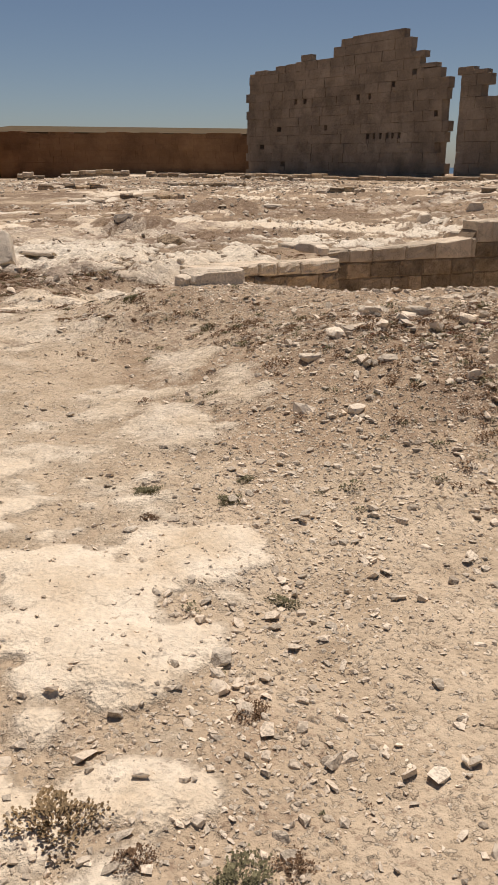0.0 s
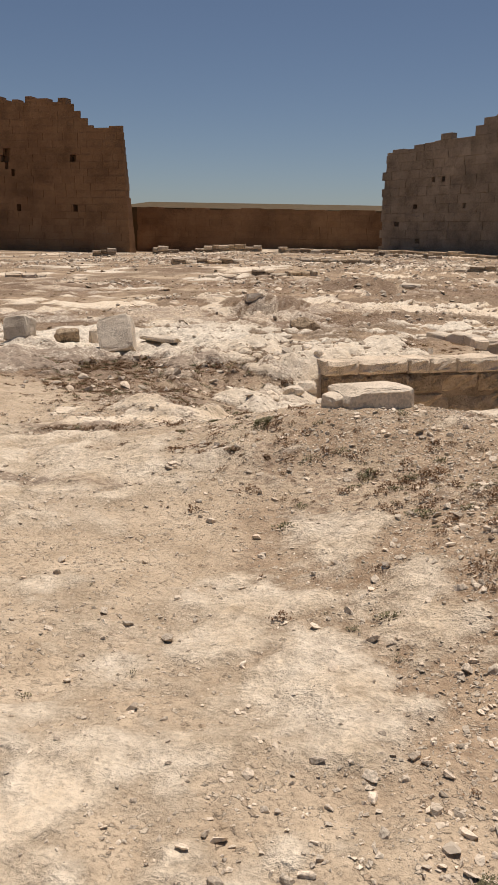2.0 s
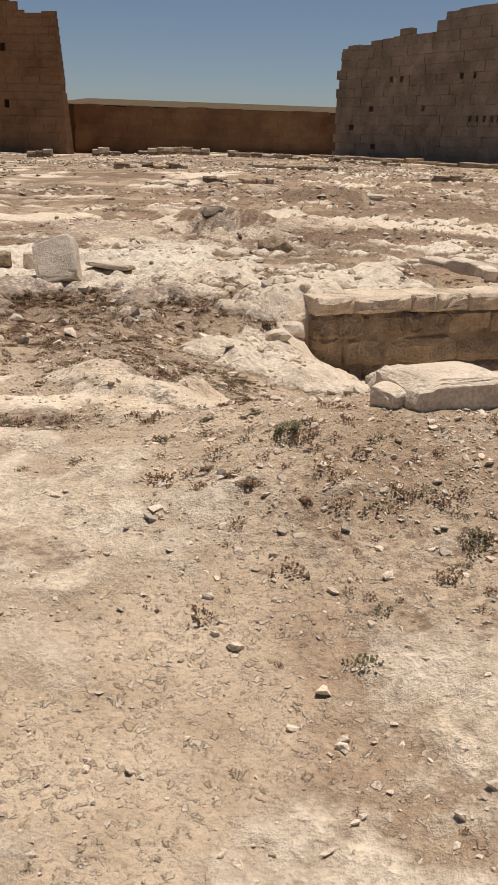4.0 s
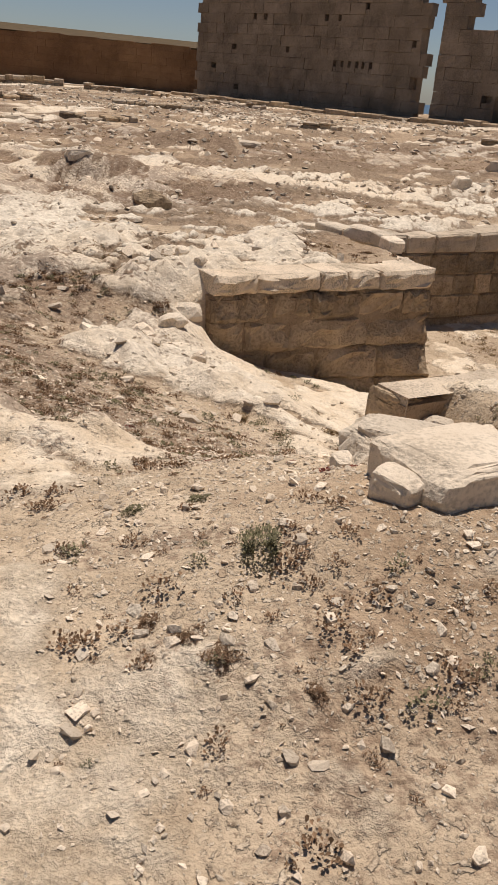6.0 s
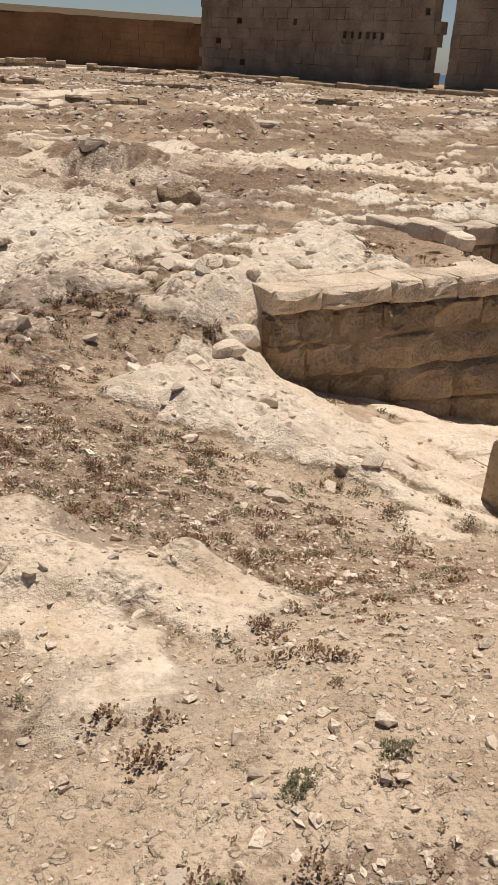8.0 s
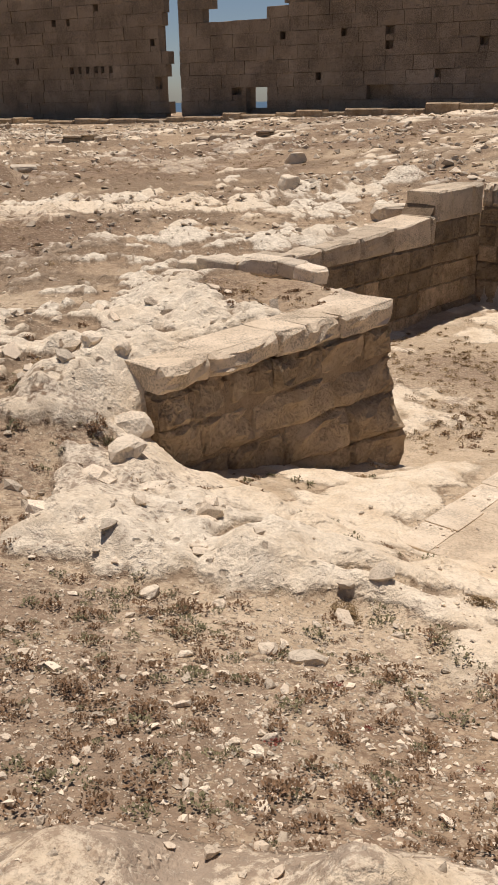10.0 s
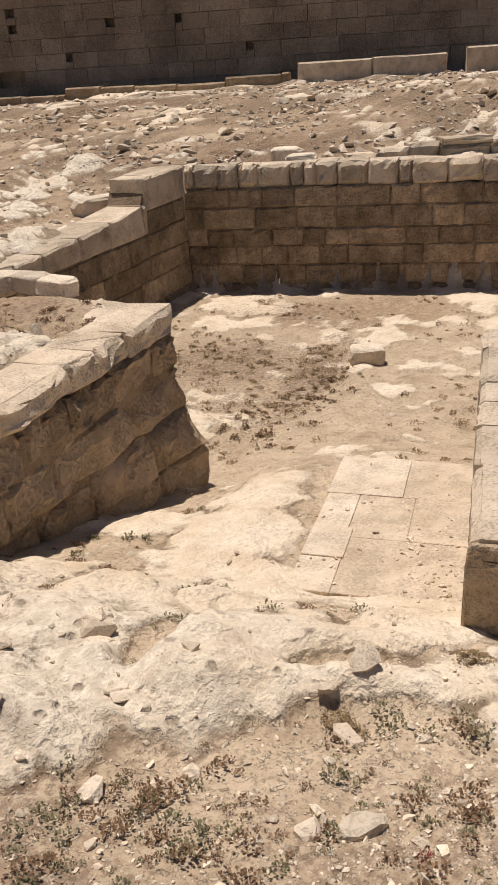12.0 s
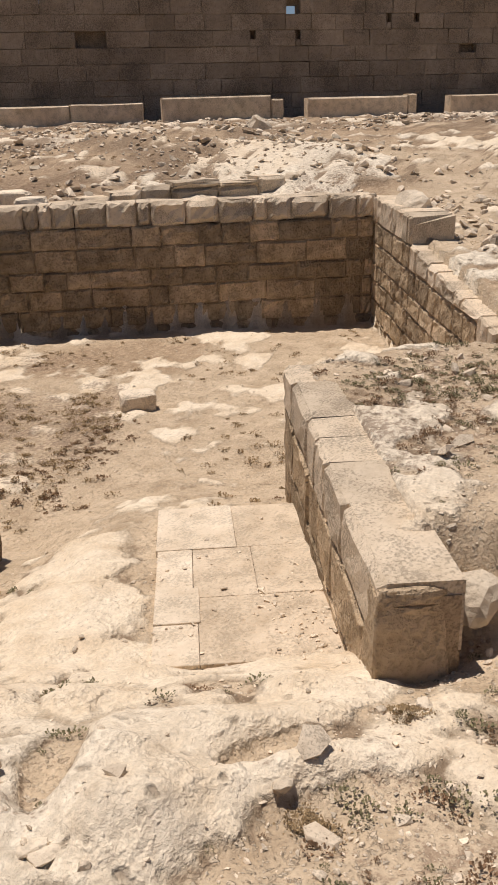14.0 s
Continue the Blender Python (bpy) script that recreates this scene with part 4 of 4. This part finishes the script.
EDGE = "worn rounded edging stone along the broken top of the spur"
for k, (x, y, w, d, h, turn) in enumerate(((0.36, 14.35, 0.34, 0.2, 0.14, 100), (0.3, 14.66, 0.36, 0.22, 0.15, 115), (0.12, 15.0, 0.5, 0.24, 0.16, 125), (-0.2, 15.45, 0.5, 0.24, 0.16, 122), (-0.38, 15.85, 0.4, 0.24, 0.12, 140))):
    tagged(boulder("edging_stone", EDGE, x, y, (w, d, h), turn, 200 + k, 0.4, 0.3, z=upper_level(np.array([x]), np.array([y]))[0] + 0.02, category="stone"), group="edging of the spur")


# ---- paving on the court floor ----
paving = tagged(new("pavement"), "worn limestone paving slabs half covered by sand", "paving", kind="structure")
for u0, u1, v0, v1, up, mat in ((0.0, 0.36, 0.0, 0.22, 0.014, M_PAVING), (0.362, 0.72, 0.0, 0.23, 0.022, M_PAVING), (0.722, 1.2, 0.0, 0.2, 0.016, M_PAVING), (1.202, 1.83, -0.01, 0.46, 0.02, M_PAVING),
                                (1.202, 1.83, 0.461, 0.95, 0.016, M_SANDY), (0.62, 1.2, 0.202, 0.54, 0.014, M_SANDY), (0.62, 1.2, 0.541, 0.95, 0.016, M_SANDY), (0.0, 0.619, 0.222, 0.95, 0.013, M_SANDY)):
    pb = bmesh.new()
    corners = [(u0, v0), (u0, v1), (u1, v1), (u1, v0)]
    plan = [(PAVE_O[0] + u * PAVE_U[0] + v * PAVE_V[0], PAVE_O[1] + u * PAVE_U[1] + v * PAVE_V[1]) for u, v in corners]
    prism(pb, plan, -1.3, [-0.95 - 0.07 * u + up for u, v in corners])
    bmesh.ops.bevel(pb, geom=list(pb.edges), offset=0.003, segments=1, affect="EDGES")
    mesh_object("slab", pb, mat, paving)


# ---- rubble and dry plants ----
RNG = np.random.default_rng(7)
ICO = bmesh.new()
bmesh.ops.create_icosphere(ICO, subdivisions=1, radius=1)
ICO_V = np.array([v.co[:] for v in ICO.verts])
ICO_F = np.array([[v.index for v in f.verts] for f in ICO.faces])
ICO.free()
OCT_V = np.array([(1, 0, 0), (0, 1, 0), (-1, 0, 0), (0, -1, 0), (0, 0, 1), (0, 0, -1)], float) * 1.15
OCT_F = np.array([(0, 1, 4), (1, 2, 4), (2, 3, 4), (3, 0, 4), (1, 0, 5), (2, 1, 5), (3, 2, 5), (0, 3, 5)])


def from_arrays(name, verts, faces, material, label, category):
    me = bpy.data.meshes.new(name)
    n = faces.shape[1]
    me.vertices.add(len(verts))
    me.vertices.foreach_set("co", verts.astype(np.float32).ravel())
    me.loops.add(faces.size)
    me.loops.foreach_set("vertex_index", faces.astype(np.int32).ravel())
    me.polygons.add(len(faces))
    me.polygons.foreach_set("loop_start", np.arange(0, faces.size, n, dtype=np.int32))
    me.update(calc_edges=True)
    me.polygons.foreach_set("use_smooth", np.zeros(len(faces), bool))
    me.materials.append(material)
    return tagged(new(name, me), label, category, kind="stuff")


def scatter(count, x0, x1, y0, y1, density):
    x, y = RNG.uniform(x0, x1, count), RNG.uniform(y0, y1, count)
    keep = RNG.random(count) < density(x, y)
    return x[keep], y[keep]


def turned(count, tilt=0.5):
    a, b, c = RNG.uniform(0, 6.283, count), RNG.normal(0, tilt, count), RNG.normal(0, tilt, count)
    ca, sa, cb, sb, cc, sc = np.cos(a), np.sin(a), np.cos(b), np.sin(b), np.cos(c), np.sin(c)
    z = np.zeros(count)
    o = z + 1
    rz = np.stack([ca, -sa, z, sa, ca, z, z, z, o], 1).reshape(-1, 3, 3)
    rx = np.stack([o, z, z, z, cb, -sb, z, sb, cb], 1).reshape(-1, 3, 3)
    ry = np.stack([cc, z, sc, z, o, z, -sc, z, cc], 1).reshape(-1, 3, 3)
    return rz @ rx @ ry


def rubble(name, label, x, y, sizes, material=None, base=(ICO_V, ICO_F), lift=0.0):
    n = len(x)
    v = np.sign(base[0]) * np.abs(base[0]) ** 0.6
    v = v[None] * RNG.uniform(0.82, 1.18, (n, len(v), 3))
    for _ in range(4):
        nrm = RNG.normal(0, 1, (n, 3))
        nrm /= np.linalg.norm(nrm, axis=1)[:, None]
        over = np.clip(np.einsum("nkj,nj->nk", v, nrm) - RNG.uniform(0.3, 0.65, (n, 1)), 0, None)
        v = v - over[:, :, None] * nrm[:, None, :]
    v = v * (sizes[:, None] * RNG.uniform(0.6, 1.2, (n, 3)) * np.array([1.15, 0.95, 0.55]))[:, None, :] * 0.5
    v = np.einsum("nij,nkj->nki", turned(n, 0.28), v)
    z = ground_at(x, y) + sizes * 0.09 + lift
    v += np.stack([x, y, z], 1)[:, None, :]
    f = base[1][None] + (np.arange(n) * len(base[0]))[:, None, None]
    return from_arrays(name, v.reshape(-1, 3), f.reshape(-1, 3), material or M_RUBBLE, label, "rubble")


def stony(x, y):
    d = 0.22 + 0.85 * bump2(x, y, 1.3, 5.1, 1.2, 1.7, 0, 1.4) + 0.8 * bump2(x, y, 0.15, 1.9, 0.35, 1.6, -8, 1.5) + 0.75 * bump2(x, y, -1.25, 7.3, 0.8, 0.8) + 0.55 * bump2(x, y, -2.0, 9.0, 0.9, 0.7)
    d = d + 0.45 * bump2(x, y, -0.45, 6.1, 0.6, 0.6) + 0.3 * bump2(x, y, 0.5, 3.4, 0.6, 0.8)
    d = d * (0.45 + 1.3 * np.clip(0.5 + fbm(x, y, 0.9, 3, 91), 0, 1.3))
    d = d * (1 - 0.75 * bump2(x, y, -1.1, 10.2, 0.9, 0.6)) * (1 - 0.55 * bump2(x, y, -1.4, 4.6, 0.8, 2.0))
    return np.clip(d, 0, 1) * (1 - 0.8 * ss(0.02, 0.15, rock_relief(x, y)[0])) * (1 - 0.85 * paved(x, y)[0])


px, py = scatter(160000, -3.6, 2.6, 0.9, 10.4, stony)
rubble("pebbles", "pale limestone pebbles and chips strewn over the dust", px, py, 0.006 + 0.022 * RNG.random(len(px)) ** 2.4, base=(OCT_V, OCT_F))
px, py = scatter(32000, -4.2, 3.2, 1.0, 11.5, stony)
rubble("small_stones", "small angular limestone stones", px, py, 0.012 + 0.045 * RNG.random(len(px)) ** 3.4)


def plateau(x, y):
    inside = edge_distance(x, y, PIT)
    d = (0.35 + 0.9 * fbm(x, y, 2.2, 3, 17)) * (inside < -0.5)
    return np.clip(d, 0.0, 1)


px, py = scatter(16000, -8, 13, 9.5, 24, plateau)
rubble("plateau_stones", "weathered stones over the rocky plateau", px, py, 0.025 + 0.14 * RNG.random(len(px)) ** 4)


def far_stony(x, y):
    d = 0.25 + 0.9 * fbm(x, y, 5, 3, 18) + 0.8 * bump2(x, y, -8, 46, 9, 4) + 0.9 * bump2(x, y, -2.9, 29.0, 1.0, 0.7) + 0.7 * bump2(x, y, 10, 20, 3, 2, -40) + 0.5 * bump2(x, y, 9, 45, 12, 3, -45)
    return np.clip(d, 0.02, 1) * ((x + 5.4) * 0.751 + (y - 70) * 0.66 < -4.5)


px, py = scatter(26000, -30, 34, 22, 62, far_stony)
rubble("far_stones", "scattered fallen stones across the precinct", px, py, 0.06 + 0.3 * RNG.random(len(px)) ** 3, base=(OCT_V, OCT_F))
px, py = scatter(15000, 6, 32, 8, 34, lambda x, y: np.clip(0.2 + 1.1 * fbm(x, y, 2.6, 3, 19), 0, 1) * (edge_distance(x, y, PIT) < -0.6) * ((x + 5.4) * 0.751 + (y - 70) * 0.66 < -4.5))
rubble("slope_stones", "loose broken stones over the slope behind the court", px, py, 0.05 + 0.26 * RNG.random(len(px)) ** 3)
px, py = scatter(1600, 0.0, 3.0, 3.8, 7.6, lambda x, y: 0.9 * bump2(x, y, 1.4, 5.3, 0.9, 1.2, 0, 1.5))
rubble("mound_stones", "clods and broken stones on the spoil heap", px, py, 0.025 + 0.11 * RNG.random(len(px)) ** 3.5)
px, py = scatter(500, 5.2, 9.5, 11.0, 13.5, lambda x, y: 0.5 * (edge_distance(x, y, PIT) < -0.55))
rubble("wall_rubble", "loose rubble on top of the court wall", px, py, 0.05 + 0.15 * RNG.random(len(px)) ** 2)
px, py = scatter(2500, -0.4, 8.0, 10.3, 18, lambda x, y: 0.4 * (edge_distance(x, y, PIT) > 0.1) * np.clip(0.4 + fbm(x, y, 1.2, 3, 8), 0, 1))
rubble("floor_chips", "small stone chips on the court floor", px, py, 0.012 + 0.035 * RNG.random(len(px)) ** 3)

px, py = scatter(3000, -0.7, 1.6, 9.9, 12.0, lambda x, y: np.clip(0.9 * bump2(x, y, 0.2, 10.42, 0.32, 0.16, 34) + 0.12, 0, 1) * (paved(x, y)[0] > 0.5))
rubble("slab_gravel", "small stones strewn on the sandy paving", px, py, 0.008 + 0.04 * RNG.random(len(px)) ** 4, lift=0.035)


def cushions(name, label, x, y, radius, leaves, material, rise=0.55, leaf=0.2):
    """Low domed weeds: each is a cushion of many small leaves pointing up and outward."""
    n = len(x)
    a = RNG.uniform(0, 6.283, (n, leaves))
    lobes = 0.7 + 0.3 * np.sin(a * RNG.integers(2, 5, (n, 1)) + RNG.uniform(0, 6.283, (n, 1)))
    q = np.sqrt(RNG.random((n, leaves))) * lobes * (0.8 + 0.5 * RNG.random((n, leaves)) ** 4)
    bx, by = x[:, None] + np.cos(a) * q * radius[:, None], y[:, None] + np.sin(a) * q * radius[:, None]
    dome = np.sqrt(np.clip(1 - q * q, 0, 1)) * RNG.uniform(0.15, 1.0, (n, leaves)) * rise * radius[:, None]
    bz = ground_at(bx, by) - 0.002 + dome
    size = np.clip(leaf * radius[:, None], 0.004, 0.011) * (1 + 0.4 * (y[:, None] > 11.5)) * RNG.uniform(0.6, 1.5, (n, leaves))
    b = a + RNG.normal(0, 0.8, (n, leaves))
    tip = RNG.uniform(0.2, 1.1, (n, leaves))
    dx, dy, dz = np.cos(b) * np.cos(tip) * size, np.sin(b) * np.cos(tip) * size, np.sin(tip) * size
    wx, wy, wz = -np.sin(b) * size * 0.38, np.cos(b) * size * 0.38, RNG.normal(0, 0.15, (n, leaves)) * size
    v = np.empty((n, leaves, 4, 3))
    v[:, :, 0] = np.stack([bx, by, bz - size * 0.2], -1)
    v[:, :, 1] = np.stack([bx + dx * 0.55 + wx, by + dy * 0.55 + wy, bz + dz * 0.65 + wz], -1)
    v[:, :, 2] = np.stack([bx + dx, by + dy, bz + dz * 0.8], -1)
    v[:, :, 3] = np.stack([bx + dx * 0.55 - wx, by + dy * 0.55 - wy, bz + dz * 0.65 - wz], -1)
    return from_arrays(name, v.reshape(-1, 3), np.arange(n * leaves * 4).reshape(-1, 4), material, label, "plants")


def weedy(x, y):
    return np.clip(weed_field(x, y) * (0.3 + 1.6 * np.clip(0.45 + fbm(x, y, 0.6, 3, 33), 0, 1)), 0, 1)


def sown(name, label, count, x0, x1, y0, y1, density, least, most, leaves, material, **kw):
    x, y = scatter(count, x0, x1, y0, y1, lambda x, y: density(x, y) * (1 - paved(x, y)[0]) * ss(0.12, 0.0, rock_relief(x, y)[0]))
    return cushions(name, label, x, y, least + (most - least) * RNG.random(len(x)) ** 2, leaves, material, **kw)


sown("dry_weeds", "dry reddish-brown ground-hugging weeds", 22000, -7, 3.5, 2.5, 14, weedy, 0.02, 0.085, 64, M_BROWN, rise=0.32, leaf=0.16)
sown("leafy_weeds", "small dull green weeds among dry ones", 7000, -7, 3.5, 2.5, 13, weedy, 0.02, 0.08, 64, M_GREEN, rise=0.32, leaf=0.16)
sown("path_weeds", "small dry brown weeds dotting the dust", 900, -4, 3.0, 0.8, 11, lambda x, y: np.clip(0.1 + 0.5 * (fbm(x, y, 0.8, 3, 35) > 0.1) * (fbm(x, y, 2.0, 2, 36) > -0.05) + 0.6 * stony(x, y) * (y > 6), 0, 1), 0.012, 0.045, 34, M_BROWN)
sown("green_weeds", "small grey-green weeds", 420, -4, 3.0, 0.8, 11, lambda x, y: np.clip(0.6 * (fbm(x, y, 0.7, 2, 45) > 0.14), 0, 1), 0.014, 0.045, 34, M_GREEN)
sown("red_succulents", "low dark red succulent mats among stones", 420, -2.2, 2.6, 3.6, 10, lambda x, y: np.clip(0.8 * bump2(x, y, -0.72, 7.35, 0.3, 0.3) + 0.5 * bump2(x, y, -0.95, 7.2, 0.4, 0.4) + 0.6 * bump2(x, y, 1.6, 4.4, 0.7, 0.6) + 0.4 * bump2(x, y, -1.7, 8.8, 0.5, 0.4), 0, 1), 0.02, 0.06, 60, M_RED, rise=0.3)
sown("court_weeds", "withered brown weeds over the court floor", 3600, 0.0, 8.0, 11, 18, lambda x, y: 0.9 * (edge_distance(x, y, PIT) > 0.15) * np.clip(0.1 + weed_field(x, y) + 0.9 * fbm(x, y, 0.9, 3, 46), 0, 1), 0.04, 0.15, 40, M_STRAW, rise=0.3)
sown("crevice_weeds", "wiry dry weeds in hollows of the bedrock", 420, -2.2, 0.3, 9.2, 12.2, lambda x, y: np.clip(0.15 + dirt_shade_field(x, y) * 1.2, 0, 1) * (rock_relief(x, y)[0] < 0.05), 0.02, 0.07, 40, M_GREEN, rise=0.6)
sown("terrace_weeds", "dull weeds over the earth behind the pier", 1100, 0.2, 4.0, 9.3, 11.6, lambda x, y: 0.7 * (edge_distance(x, y, PIT) < -0.38) * (fbm(x, y, 0.8, 3, 48) > -0.1), 0.02, 0.09, 44, M_GREEN, rise=0.4)
sown("plateau_scrub", "dry low scrub over the plateau", 2600, -12, 12, 11, 34, lambda x, y: np.clip(0.12 + weed_field(x, y) + 0.5 * (fbm(x, y, 2.5, 3, 47) > 0.12), 0, 1) * (edge_distance(x, y, PIT) < -0.5), 0.05, 0.2, 40, M_STRAW, rise=0.35)
for x, y, r, mat, word in ((-0.36, 3.12, 0.09, M_GREEN, "grey-green"), (0.0, 3.08, 0.08, M_GREEN, "grey-green"), (0.05, 3.28, 0.06, M_GREEN, "grey-green"), (-0.3, 2.88, 0.05, M_BROWN, "dry brown"), (0.26, 2.32, 0.07, M_GREEN, "grey-green"),
                           (-0.19, 1.28, 0.13, M_STRAW, "withered straw-coloured"), (0.0, 1.2, 0.06, M_BROWN, "dry brown"), (0.22, 1.18, 0.1, M_GREEN, "grey-green"), (0.33, 1.24, 0.06, M_BROWN, "dry brown"), (0.2, 1.72, 0.07, M_BROWN, "dry brown"),
                           (-1.51, 6.45, 0.05, M_BROWN, "dry brown"), (-1.41, 6.38, 0.055, M_BROWN, "dry brown"), (-1.31, 6.31, 0.065, M_BROWN, "dry brown"), (-1.63, 7.03, 0.06, M_GREEN, "grey-green"), (-1.42, 7.12, 0.055, M_GREEN, "grey-green"),
                           (-1.22, 6.72, 0.12, M_GREEN, "grey-green"), (-1.08, 6.2, 0.04, M_BROWN, "dry brown"), (-1.27, 9.68, 0.11, M_STRAW, "withered straw-coloured"), (-0.66, 9.62, 0.1, M_STRAW, "withered straw-coloured")):
    one = cushions("weed_tuft", "low %s weed tuft on stony dust" % word, np.array([x]), np.array([y]), np.array([r]), 900, mat, 0.14, 0.07)
    one["category"] = "weed"
